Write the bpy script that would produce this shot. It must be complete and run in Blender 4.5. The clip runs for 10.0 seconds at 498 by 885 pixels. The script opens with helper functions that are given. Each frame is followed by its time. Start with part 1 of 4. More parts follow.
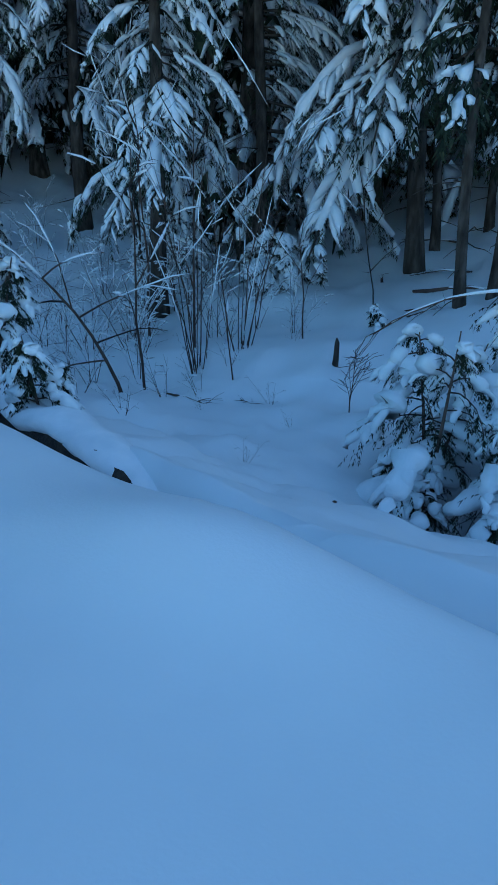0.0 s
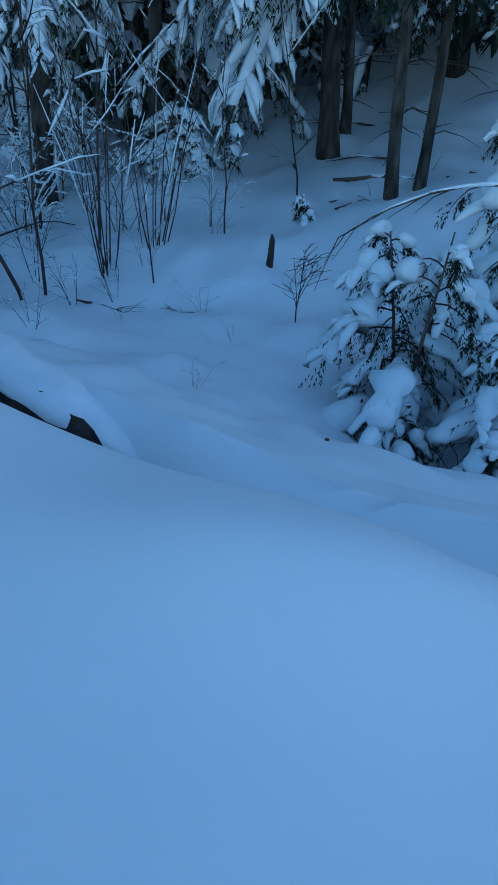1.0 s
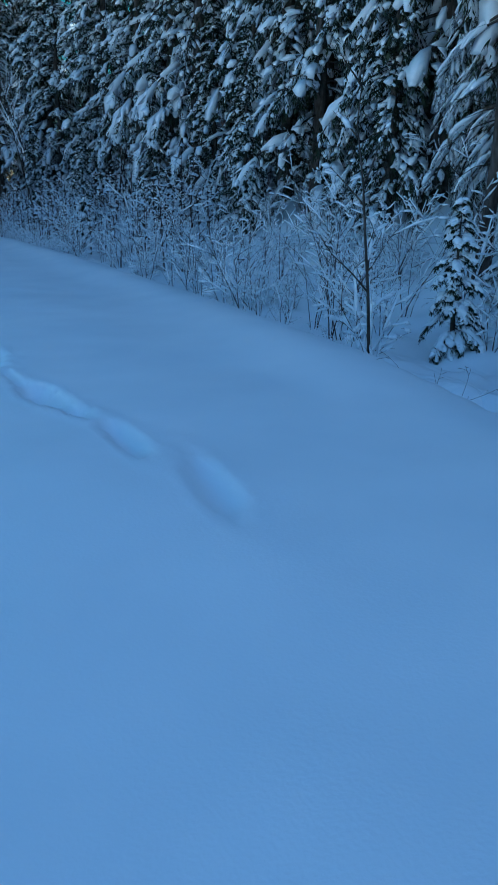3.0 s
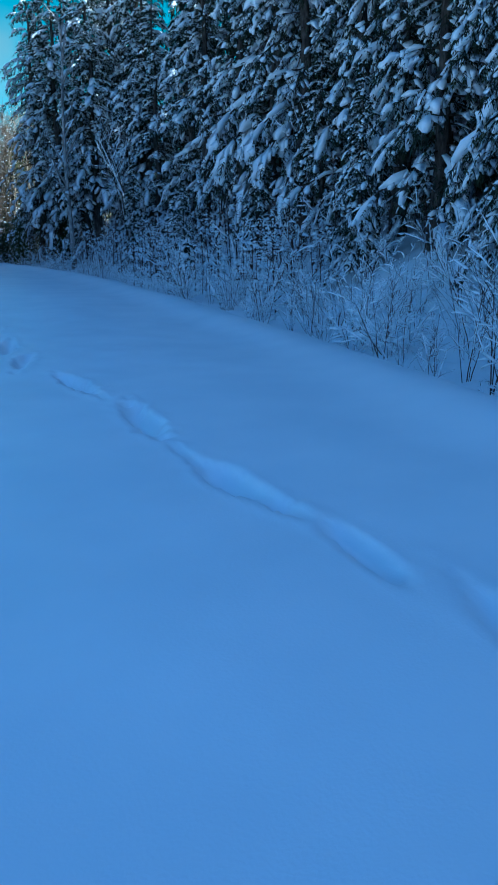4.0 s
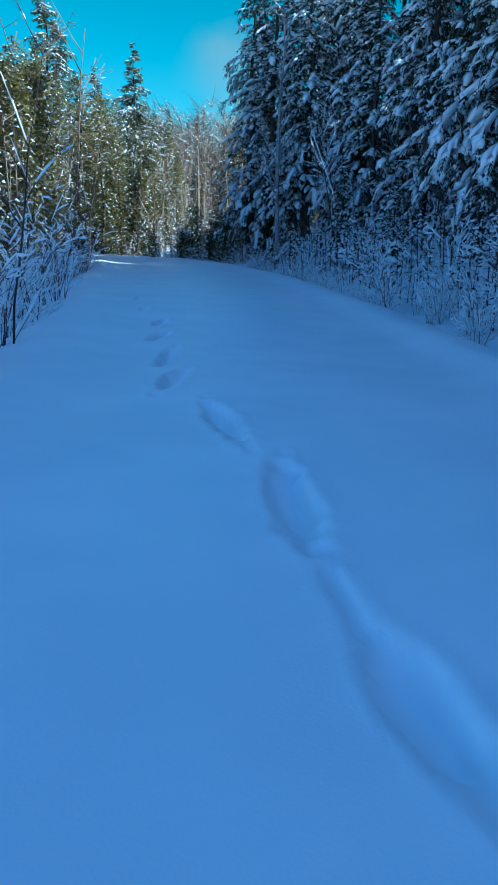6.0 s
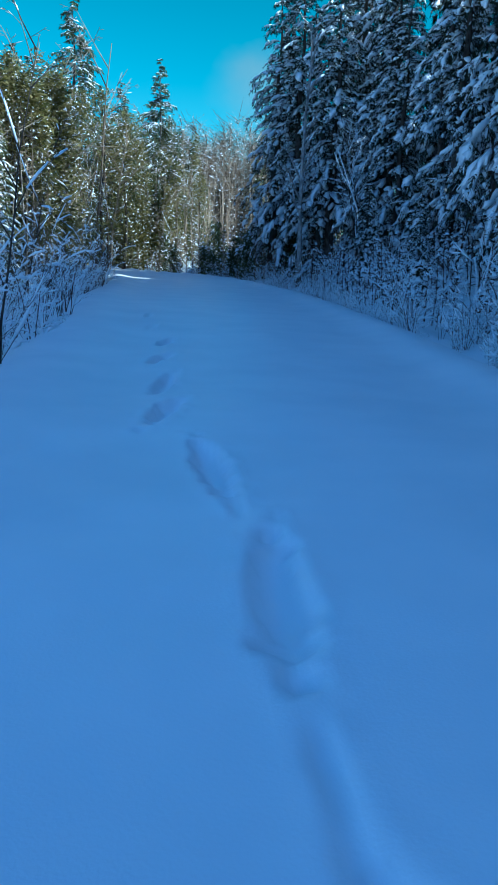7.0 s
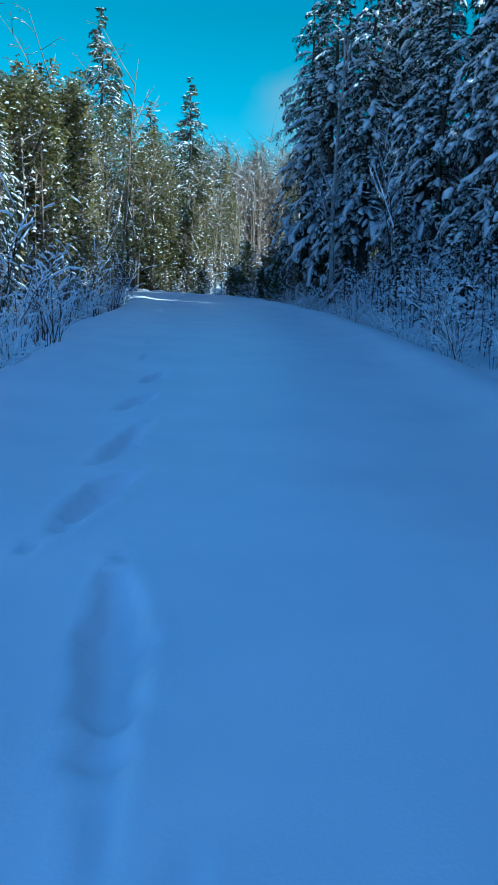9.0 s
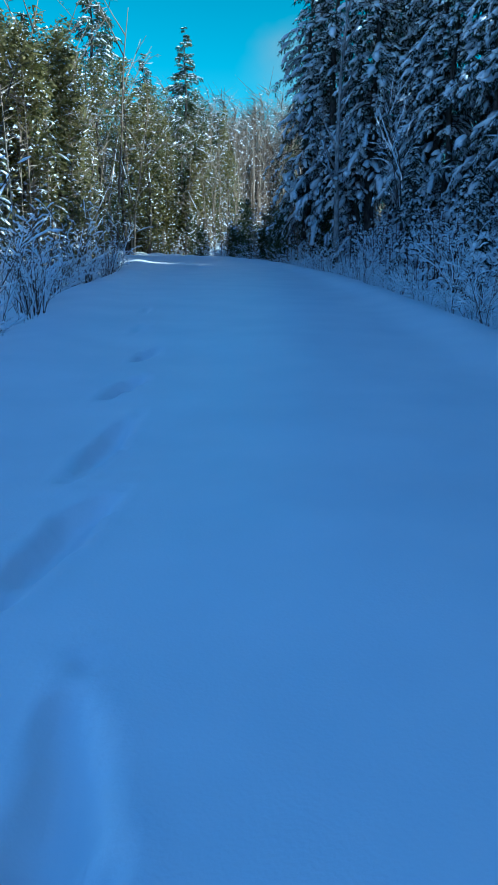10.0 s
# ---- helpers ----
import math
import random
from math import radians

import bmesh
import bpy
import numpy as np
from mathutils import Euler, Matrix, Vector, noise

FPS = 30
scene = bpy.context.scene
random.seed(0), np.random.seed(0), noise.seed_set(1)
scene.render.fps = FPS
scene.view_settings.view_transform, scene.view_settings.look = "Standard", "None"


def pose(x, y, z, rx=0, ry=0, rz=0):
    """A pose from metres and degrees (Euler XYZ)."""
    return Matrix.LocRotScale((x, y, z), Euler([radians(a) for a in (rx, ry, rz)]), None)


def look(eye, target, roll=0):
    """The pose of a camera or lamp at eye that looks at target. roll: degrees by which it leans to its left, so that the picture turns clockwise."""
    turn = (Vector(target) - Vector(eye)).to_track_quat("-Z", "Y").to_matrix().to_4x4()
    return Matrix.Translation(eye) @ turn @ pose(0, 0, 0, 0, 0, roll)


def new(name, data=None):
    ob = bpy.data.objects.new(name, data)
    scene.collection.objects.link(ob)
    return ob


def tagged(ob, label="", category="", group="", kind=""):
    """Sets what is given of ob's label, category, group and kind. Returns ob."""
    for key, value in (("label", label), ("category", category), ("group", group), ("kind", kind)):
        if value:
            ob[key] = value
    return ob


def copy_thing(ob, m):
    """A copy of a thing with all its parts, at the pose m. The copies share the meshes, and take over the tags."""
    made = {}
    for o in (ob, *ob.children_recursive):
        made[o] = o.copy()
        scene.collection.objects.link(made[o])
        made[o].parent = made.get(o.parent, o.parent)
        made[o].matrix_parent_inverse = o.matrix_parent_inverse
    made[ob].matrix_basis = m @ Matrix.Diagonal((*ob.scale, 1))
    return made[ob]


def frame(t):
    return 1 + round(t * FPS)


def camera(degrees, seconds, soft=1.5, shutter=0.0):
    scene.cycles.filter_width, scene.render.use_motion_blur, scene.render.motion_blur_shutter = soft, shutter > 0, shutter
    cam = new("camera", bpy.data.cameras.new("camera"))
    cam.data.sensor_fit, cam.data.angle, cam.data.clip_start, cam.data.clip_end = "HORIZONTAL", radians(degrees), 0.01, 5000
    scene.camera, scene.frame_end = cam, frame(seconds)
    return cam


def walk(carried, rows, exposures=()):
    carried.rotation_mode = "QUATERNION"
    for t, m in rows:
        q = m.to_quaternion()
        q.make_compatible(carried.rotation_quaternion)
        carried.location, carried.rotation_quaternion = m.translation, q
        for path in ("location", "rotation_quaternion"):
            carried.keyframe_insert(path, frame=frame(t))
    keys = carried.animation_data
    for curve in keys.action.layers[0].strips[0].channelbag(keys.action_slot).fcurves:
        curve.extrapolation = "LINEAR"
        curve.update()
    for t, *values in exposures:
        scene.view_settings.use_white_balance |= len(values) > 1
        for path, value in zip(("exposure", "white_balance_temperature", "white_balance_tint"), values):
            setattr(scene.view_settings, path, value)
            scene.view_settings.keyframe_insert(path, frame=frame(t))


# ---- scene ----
cam = camera(36.0, 10.0, soft=1.5)

# eye, point looked at, roll
PATH = [
    (0.0, (-1.518, -1.311, 1.373), (0.245, -0.6, 0.752), 0.3),
    (0.5, (-1.112, -0.828, 1.261), (0.668, -0.372, 0.471), 2.5),
    (1.0, (-0.777, -0.294, 1.267), (0.989, 0.048, 0.393), 2.7),
    (1.5, (-0.46, 0.239, 1.226), (1.282, 0.662, 0.338), 1.8),
    (1.7, (-0.317, 0.446, 1.173), (1.379, 1.044, 0.298), -0.5),
    (2.0, (-0.175, 0.7, 1.23), (1.34, 1.666, 0.35), -0.8),
    (2.4, (-0.2, 0.88, 1.29), (1.031, 2.251, 0.512), 3.8),
    (2.5, (-0.24, 0.95, 1.3), (0.92, 2.383, 0.525), 4.3),
    (2.7, (-0.38, 1.14, 1.34), (0.648, 2.718, 0.667), 2.0),
    (3.8, (-1.144, 2.516, 1.632), (-0.393, 4.301, 1.13), 0.4),
    (4.0, (-1.116, 2.758, 1.604), (-0.399, 4.558, 1.109), -0.6),
    (4.5, (-1.021, 3.487, 1.59), (-0.469, 5.345, 1.097), 0.2),
    (5.0, (-0.786, 4.187, 1.582), (-0.285, 6.06, 1.09), 0.1),
    (5.5, (-0.478, 4.819, 1.513), (-0.16, 6.732, 1.027), -0.0),
    (6.8, (0.035, 6.24, 1.532), (0.24, 8.168, 1.04), 2.3),
    (7.0, (0.099, 6.493, 1.52), (0.288, 8.432, 1.07), 2.5),
    (7.5, (0.228, 7.277, 1.507), (0.277, 9.244, 1.151), 1.4),
    (8.0, (0.535, 7.949, 1.533), (0.628, 9.917, 1.189), 2.8),
    (8.5, (0.74, 8.663, 1.54), (0.837, 10.623, 1.155), -0.9),
    (9.0, (0.775, 9.369, 1.471), (0.87, 11.326, 1.07), 2.1),
    (9.5, (0.884, 10.156, 1.417), (0.967, 12.096, 0.939), -0.1),
    (10.0, (0.781, 10.87, 1.465), (0.867, 12.806, 0.968), 0.8),
]
EXPOSURES = [(0.0, 1.15, 4950, -7), (2.7, 1.1, 4850, -7), (4.0, 0.93, 4150, -5), (10.0, 0.76, 4000, -5)]
walk(cam, [(t, look(e, g, r)) for t, e, g, r in PATH], EXPOSURES)

# ---- light: clear winter sky, low sun behind the wooded hill ----
SUN_EL, SUN_AZ = 35.0, 122.0          # azimuth clockwise from +y
world = bpy.data.worlds.new("world")
scene.world = world
world.use_nodes = True
wn = world.node_tree
sky = wn.nodes.new("ShaderNodeTexSky")
sky.sky_type, sky.sun_disc = "NISHITA", False
sky.sun_elevation, sky.sun_rotation = radians(SUN_EL), radians(SUN_AZ)
sky.air_density, sky.dust_density, sky.ozone_density = 1.0, 0.3, 2.0
background = wn.nodes["Background"]
background.inputs[1].default_value = 0.09
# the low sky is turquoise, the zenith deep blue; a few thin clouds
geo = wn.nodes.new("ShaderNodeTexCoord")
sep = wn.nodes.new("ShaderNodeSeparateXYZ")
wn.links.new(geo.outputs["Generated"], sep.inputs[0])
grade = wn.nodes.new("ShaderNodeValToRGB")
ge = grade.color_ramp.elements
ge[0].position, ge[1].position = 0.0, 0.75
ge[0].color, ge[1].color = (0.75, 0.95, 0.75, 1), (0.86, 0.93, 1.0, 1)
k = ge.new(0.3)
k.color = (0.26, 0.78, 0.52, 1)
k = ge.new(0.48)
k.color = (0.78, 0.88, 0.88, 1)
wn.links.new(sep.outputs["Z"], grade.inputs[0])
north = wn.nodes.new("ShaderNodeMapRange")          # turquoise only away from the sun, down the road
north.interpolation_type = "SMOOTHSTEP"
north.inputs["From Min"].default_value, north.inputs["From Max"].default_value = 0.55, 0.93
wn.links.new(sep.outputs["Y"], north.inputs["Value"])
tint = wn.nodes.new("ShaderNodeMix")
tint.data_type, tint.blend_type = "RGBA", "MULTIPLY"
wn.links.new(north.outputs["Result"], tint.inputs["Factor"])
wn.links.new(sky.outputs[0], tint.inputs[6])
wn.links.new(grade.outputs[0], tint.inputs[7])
cloud = wn.nodes.new("ShaderNodeTexNoise")
cloud.inputs["Scale"].default_value, cloud.inputs["Detail"].default_value = 5.0, 5.0
wn.links.new(geo.outputs["Generated"], cloud.inputs["Vector"])
off = wn.nodes.new("ShaderNodeVectorMath")          # how far from the bank of cloud over the bend
off.operation = "DISTANCE"
off.inputs[1].default_value = (0.09, 0.965, 0.225)
wn.links.new(geo.outputs["Generated"], off.inputs[0])
fade = wn.nodes.new("ShaderNodeMath")
fade.operation, fade.inputs[1].default_value = "MULTIPLY", 4.6
wn.links.new(off.outputs["Value"], fade.inputs[0])
thin = wn.nodes.new("ShaderNodeMath")
thin.operation = "SUBTRACT"
wn.links.new(cloud.outputs["Fac"], thin.inputs[0])
wn.links.new(fade.outputs[0], thin.inputs[1])
cr = wn.nodes.new("ShaderNodeValToRGB")
cr.color_ramp.interpolation = "EASE"
cr.color_ramp.elements[0].position, cr.color_ramp.elements[1].position = 0.2, 0.95
wn.links.new(thin.outputs[0], cr.inputs[0])
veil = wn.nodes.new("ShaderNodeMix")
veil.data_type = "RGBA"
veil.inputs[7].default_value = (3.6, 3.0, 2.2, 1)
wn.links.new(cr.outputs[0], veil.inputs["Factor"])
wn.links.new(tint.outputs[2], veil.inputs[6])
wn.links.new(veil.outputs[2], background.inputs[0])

lamp = bpy.data.lights.new("sun", "SUN")
lamp.energy, lamp.angle, lamp.color = 5.0, radians(0.5), (1.0, 0.85, 0.62)
sun = new("sun", lamp)
az, el = radians(SUN_AZ), radians(SUN_EL)
sun_dir = Vector((math.sin(az) * math.cos(el), math.cos(az) * math.cos(el), math.sin(el)))
sun.matrix_world = look(sun_dir * 100, (0, 0, 0))


# ---- materials ----
def material(name, ramp, scale, rough=0.8, bump=0.3, bump_scale=40.0, island=0.0, spec=0.3, bump_dist=0.01, stretch=(1, 1, 1), through_light=0.0):
    """Noise between the colours of a ramp, at two scales, with a fine relief."""
    m = bpy.data.materials.new(name)
    m.use_nodes = True
    n, l = m.node_tree.nodes, m.node_tree.links
    p = n["Principled BSDF"]
    p.inputs["Roughness"].default_value = rough
    p.inputs["Specular IOR Level"].default_value = spec
    tc = n.new("ShaderNodeTexCoord")
    mp = n.new("ShaderNodeMapping")
    mp.inputs["Scale"].default_value = stretch
    l.new(tc.outputs["Object"], mp.inputs["Vector"])
    a = n.new("ShaderNodeTexNoise")
    a.inputs["Scale"].default_value, a.inputs["Detail"].default_value = scale, 6.0
    l.new(mp.outputs[0], a.inputs["Vector"])
    cr = n.new("ShaderNodeValToRGB")
    e = cr.color_ramp.elements
    e[0].position, e[1].position = 0.32, 0.68
    e[0].color, e[1].color = (*ramp[0], 1), (*ramp[-1], 1)
    if len(ramp) == 3:
        k = e.new(0.5)
        k.color = (*ramp[1], 1)
    src = a.outputs["Fac"]
    if island:
        g = n.new("ShaderNodeNewGeometry")
        mx = n.new("ShaderNodeMix")
        mx.inputs["Factor"].default_value = island
        l.new(src, mx.inputs["A"])
        l.new(g.outputs["Random Per Island"], mx.inputs["B"])
        src = mx.outputs["Result"]
    l.new(src, cr.inputs["Fac"])
    l.new(cr.outputs["Color"], p.inputs["Base Color"])
    b = n.new("ShaderNodeTexNoise")
    b.inputs["Scale"].default_value, b.inputs["Detail"].default_value = bump_scale, 4.0
    l.new(mp.outputs[0], b.inputs["Vector"])
    bp = n.new("ShaderNodeBump")
    bp.inputs["Strength"].default_value, bp.inputs["Distance"].default_value = bump, bump_dist
    l.new(b.outputs["Fac"], bp.inputs["Height"])
    l.new(bp.outputs[0], p.inputs["Normal"])
    if through_light:          # thin leaves let some light through
        tl, mix = n.new("ShaderNodeBsdfTranslucent"), n.new("ShaderNodeMixShader")
        mix.inputs["Fac"].default_value = through_light
        l.new(cr.outputs["Color"], tl.inputs["Color"])
        l.new(p.outputs[0], mix.inputs[1])
        l.new(tl.outputs[0], mix.inputs[2])
        l.new(mix.outputs[0], n["Material Output"].inputs["Surface"])
    return m


SNOW = material("snow", [(0.80, 0.82, 0.84), (0.88, 0.89, 0.90)], 0.7, 0.42, 0.35, 60.0, bump_dist=0.004, spec=0.6)
CLUMP = material("snow_clumps", [(0.78, 0.80, 0.82), (0.90, 0.90, 0.91)], 5.0, 0.6, 0.5, 25.0, bump_dist=0.01)
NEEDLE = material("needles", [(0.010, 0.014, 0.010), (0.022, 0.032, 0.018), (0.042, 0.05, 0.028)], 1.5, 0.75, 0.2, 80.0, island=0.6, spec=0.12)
# OLIVE and GREEN are mixed brighter to put the sunlight into their colour
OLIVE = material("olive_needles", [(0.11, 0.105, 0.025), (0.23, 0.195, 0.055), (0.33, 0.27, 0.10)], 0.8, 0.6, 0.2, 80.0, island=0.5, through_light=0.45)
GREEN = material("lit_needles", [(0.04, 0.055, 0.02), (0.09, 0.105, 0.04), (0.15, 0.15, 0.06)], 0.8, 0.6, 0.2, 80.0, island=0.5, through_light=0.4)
BARK = material("bark", [(0.022, 0.017, 0.013), (0.06, 0.048, 0.038), (0.12, 0.10, 0.085)], 9.0, 0.9, 0.9, 30.0, bump_dist=0.02, stretch=(1, 1, 0.3))
PALE = material("pale_bark", [(0.14, 0.13, 0.12), (0.30, 0.28, 0.26), (0.45, 0.43, 0.40)], 6.0, 0.8, 0.6, 30.0, stretch=(1, 1, 0.5))
TWIG = material("twigs", [(0.03, 0.022, 0.018), (0.075, 0.05, 0.04), (0.12, 0.085, 0.065)], 4.0, 0.85, 0.4, 60.0, island=0.4)
TAN = material("tan_twigs", [(0.16, 0.11, 0.07), (0.28, 0.21, 0.14), (0.40, 0.32, 0.23)], 1.0, 0.85, 0.4, 60.0, island=0.4)
EARTH = material("wet_earth", [(0.008, 0.007, 0.006), (0.025, 0.02, 0.016), (0.05, 0.04, 0.03)], 7.0, 0.75, 0.9, 22.0, bump_dist=0.03)
WATER = material("ditch_water", [(0.01, 0.012, 0.014), (0.02, 0.022, 0.024)], 2.0, 0.08, 0.1, 9.0, spec=0.5)


# ---- shape of the ground ----
def table(pairs, smooth=1.6):
    """A smooth curve x(y) through a few points, sampled every quarter of a metre."""
    ys = np.arange(-80.0, 330.0, 0.25)
    xs = np.interp(ys, [p[0] for p in pairs], [p[1] for p in pairs])
    k = np.exp(-0.5 * (np.arange(-24, 25) * 0.25 / smooth) ** 2)
    pad = np.pad(xs, 24, mode="edge")
    return ys, np.convolve(pad, k / k.sum(), mode="valid")


RIGHT = table([(-80, -3.0), (-12, 0.3), (-2, 0.45), (-1.2, 0.7), (0, 1.15), (1.2, 1.72), (2.3, 2.34), (4.5, 3.4), (7.2, 3.95), (10.4, 4.5), (16, 5.25), (23, 5.5), (32, 5.75),
               (44, 6.0), (54, 4.9), (62, 2.8), (72, -1.5), (85, -10), (110, -30), (140, -60), (330, -300)], 1.0)
LEFT = table([(-80, -7.0), (0, -3.6), (12, -2.5), (17, -2.3), (27, -2.4), (31, -3.2), (44, -3.2), (60, -4.6), (70, -8.5), (85, -20), (105, -38), (140, -78), (330, -320)], 1.5)


def at(curve, y):
    return np.interp(y, curve[0], curve[1])


def step(a, b, v):
    u = np.clip((v - a) / (b - a), 0, 1)
    return u * u * (3 - 2 * u)


# hollows that an animal's steps left in the fresh snow: x, y, length, width, turn, depth
TRAIL = [(0.98, 5.0, 0.8, 0.15, 12, 0.06), (0.86, 6.1, 0.75, 0.13, 3, 0.08), (0.78, 6.95, 0.5, 0.10, -6, 0.05), (0.69, 7.6, 0.85, 0.19, -5, 0.11), (0.6, 8.55, 0.6, 0.07, -4, 0.04),
         (0.62, 9.95, 1.3, 0.2, 3, 0.12), (0.39, 12.35, 1.3, 0.19, -5, 0.11), (0.5, 11.25, 0.4, 0.07, -4, 0.03), (-0.02, 14.65, 1.25, 0.19, 11, 0.12), (-0.06, 16.65, 1.35, 0.17, 8, 0.11),
         (-0.18, 18.9, 0.95, 0.17, 16, 0.11), (-0.14, 21.2, 0.8, 0.16, 12, 0.1), (-0.5, 24.0, 0.7, 0.15, 10, 0.09), (-0.7, 27.0, 0.7, 0.15, 5, 0.08)]


def height(x, y):
    """The snow surface: road, lip, ditch and wooded bank to the right, brush to the left."""
    x, y = np.asarray(x, float), np.asarray(y, float)
    d = x - at(RIGHT, y)
    e = at(LEFT, y) - x
    road = 0.012 * np.clip(y - 16, 0, 200) + 0.03 * np.sin(y * 0.23 + 1) - 0.02 * np.cos((x + 1) * 1.1)
    far = step(5, 14, y)
    # far up the bank the slope is raised to keep sun off the road
    near = np.interp(d, [0, 0.15, 0.42, 0.82, 1.0, 1.5, 2.5, 4, 8, 12, 16, 30, 60, 80, 110], [0, -0.12, -0.66, -0.66, -0.34, -0.55, -0.88, -1.02, -0.3, 0.15, 1.2, 11, 34, 44, 44])
    away = np.interp(d, [0, 0.25, 0.7, 1.3, 2.6, 4, 6, 9, 16, 30, 60, 80, 110], [0, -0.1, -0.4, -0.3, -0.25, 0.35, 1.5, 2.4, 4.5, 12, 32, 42, 42])
    away = np.minimum(away, 2.4) + np.clip(away - 2.4, 0, 99) * (1 - 0.55 * step(58, 74, y))          # the hill is lowered out of view past the bend to let sun in
    hill = near * (1 - far) + away * far
    hill = np.maximum(hill, hill + (0.95 * np.clip(d - 3, 0, 60) - hill) * (1 - step(-11, -5, y)))      # an unseen steeper shoulder behind the start, added to block the sun
    # flattened again beyond y 44 so the left trees and far road are lit
    low = (1 - 0.75 * step(44, 85, y)) * 1.0
    hill = np.where(hill > 0, hill * low, hill)
    lip = (0.12 * step(5, 9, y) * np.exp(-((d + 0.65) / 0.6) ** 2) + 0.03 * np.exp(-((d + 0.4) / 0.45) ** 2)) + 0.08 * np.exp(-((e + 0.6) / 0.6) ** 2) + 0.15 * np.exp(-((x - 0.9) / 0.42) ** 2 - ((y + 0.1) / 0.75) ** 2)
    lip = lip - 0.48 * np.exp(-((x - 4.8) / 1.1) ** 2 - ((y + 0.8) / 1.1) ** 2)          # dip under the snowy bushes
    bank = -0.35 * step(0, 1.1, e) + 0.5 * step(1.5, 6, e) + 0.02 * np.clip(e - 4, 0, 60)
    return road + np.where(d > 0, hill, 0) + lip + np.where(e > 0, bank, 0)


def rough_height(x, y):
    d = float(x - at(RIGHT, y))
    e = float(at(LEFT, y) - x)
    z = float(height(x, y))
    off = max(0.0, min(1.0, max(d - 0.6, e - 0.3)))
    z += 0.035 * noise.noise((x * 0.45, y * 0.45, 1.0)) + 0.01 * noise.noise((x * 1.7, y * 1.7, 4.0))
    if off > 0:
        z += off * (0.2 * noise.noise((x * 0.7, y * 0.7, 7.0)) + 0.13 * noise.noise((x * 1.9, y * 1.9, 3.0)) + 0.05 * noise.noise((x * 5, y * 5, 2.0)))
    if -1.5 < x < 3 and 0 < y < 30:
        for hx, hy, ln, wd, turn, dep in TRAIL:
            u, v = x - hx, y - hy
            if u * u + v * v < 1.5:
                c, s = math.cos(radians(turn)), math.sin(radians(turn))
                a, b = (u * s + v * c) / (ln * 0.55), (u * c - v * s) / (wd * 0.55)
                a *= 1 + 0.5 * noise.noise((x * 6, y * 6, 9.0))
                b *= 1 + 0.6 * noise.noise((x * 6, y * 6, 5.0))
                q = a * a + b * b
                z += -dep * math.exp(-q * q * 0.9) + 0.1 * dep * math.exp(-((math.sqrt(q) - 1.6) / 0.5) ** 2)
    return z


def ground_z(x, y):
    return rough_height(x, y)


class Geo:
    """Collects vertices and faces of one mesh."""

    def __init__(self):
        self.v, self.f = [], []

    def ring_tube(self, pts, radii, n=5, squash=1.0, up=None):
        base, m = len(self.v), len(pts)
        for i, p in enumerate(pts):
            t = (pts[min(i + 1, m - 1)] - pts[max(i - 1, 0)])
            t = t.normalized() if t.length > 1e-6 else Vector((0, 0, 1))
            ref = Vector((0, 0, 1)) if abs(t.z) < 0.92 else Vector((1, 0, 0))
            s = t.cross(ref).normalized()
            w = s.cross(t)
            for k in range(n):
                a = 2 * math.pi * k / n
                self.v.append(p + (s * math.cos(a) + w * (math.sin(a) * squash)) * radii[i])
        for i in range(m - 1):
            for k in range(n):
                a, b = base + i * n + k, base + i * n + (k + 1) % n
                self.f.append((a, b, b + n, a + n))
        self.f.append(tuple(base + k for k in reversed(range(n))))
        self.f.append(tuple(base + (m - 1) * n + k for k in range(n)))

    def clump(self, pts, width, rnd, sides=5, thick=0.6):
        """Snow lying along a twig: rounded above, flat below, thicker in the middle."""
        m = len(pts)
        rad = [width * (0.25 + 0.75 * math.sin(math.pi * (0.12 + 0.78 * i / (m - 1)))) * rnd.uniform(0.6, 1.3) for i in range(m)]
        j = width * 0.3
        lift = [p + Vector((rnd.uniform(-j, j), rnd.uniform(-j, j), width * thick * 0.45 + rnd.uniform(-j, j) * 0.5)) for p in pts]
        self.ring_tube(lift, rad, sides, thick)

    def heap(self, p, w, rnd):
        """A small heap of snow: four uneven sides meeting above the twig."""
        b = len(self.v)
        a0 = rnd.uniform(0, 1.57)
        for k in range(4):
            r = w * rnd.uniform(0.6, 1.3)
            self.v.append(p + Vector((math.cos(a0 + 1.57 * k) * r, math.sin(a0 + 1.57 * k) * r, -w * rnd.uniform(0.1, 0.5))))
        self.v.append(p + Vector((rnd.uniform(-0.3, 0.3) * w, rnd.uniform(-0.3, 0.3) * w, w * rnd.uniform(0.5, 0.9))))
        for k in range(4):
            self.f.append((b + k, b + (k + 1) % 4, b + 4))

    def tuft(self, p, q, side, w):
        b = len(self.v)
        self.v += [p - side * w, p + side * w, q]
        self.f.append((b, b + 1, b + 2))

    def mesh(self, name, mat, smooth=True):
        me = bpy.data.meshes.new(name)
        me.from_pydata([tuple(v) for v in self.v], [], self.f)
        me.materials.append(mat)
        if smooth:
            me.shade_smooth()
        return me


def part(name, geo, mat, parent, smooth=True, label=""):
    ob = new(name, geo.mesh(name, mat, smooth))
    ob.parent = parent
    return tagged(ob, label)


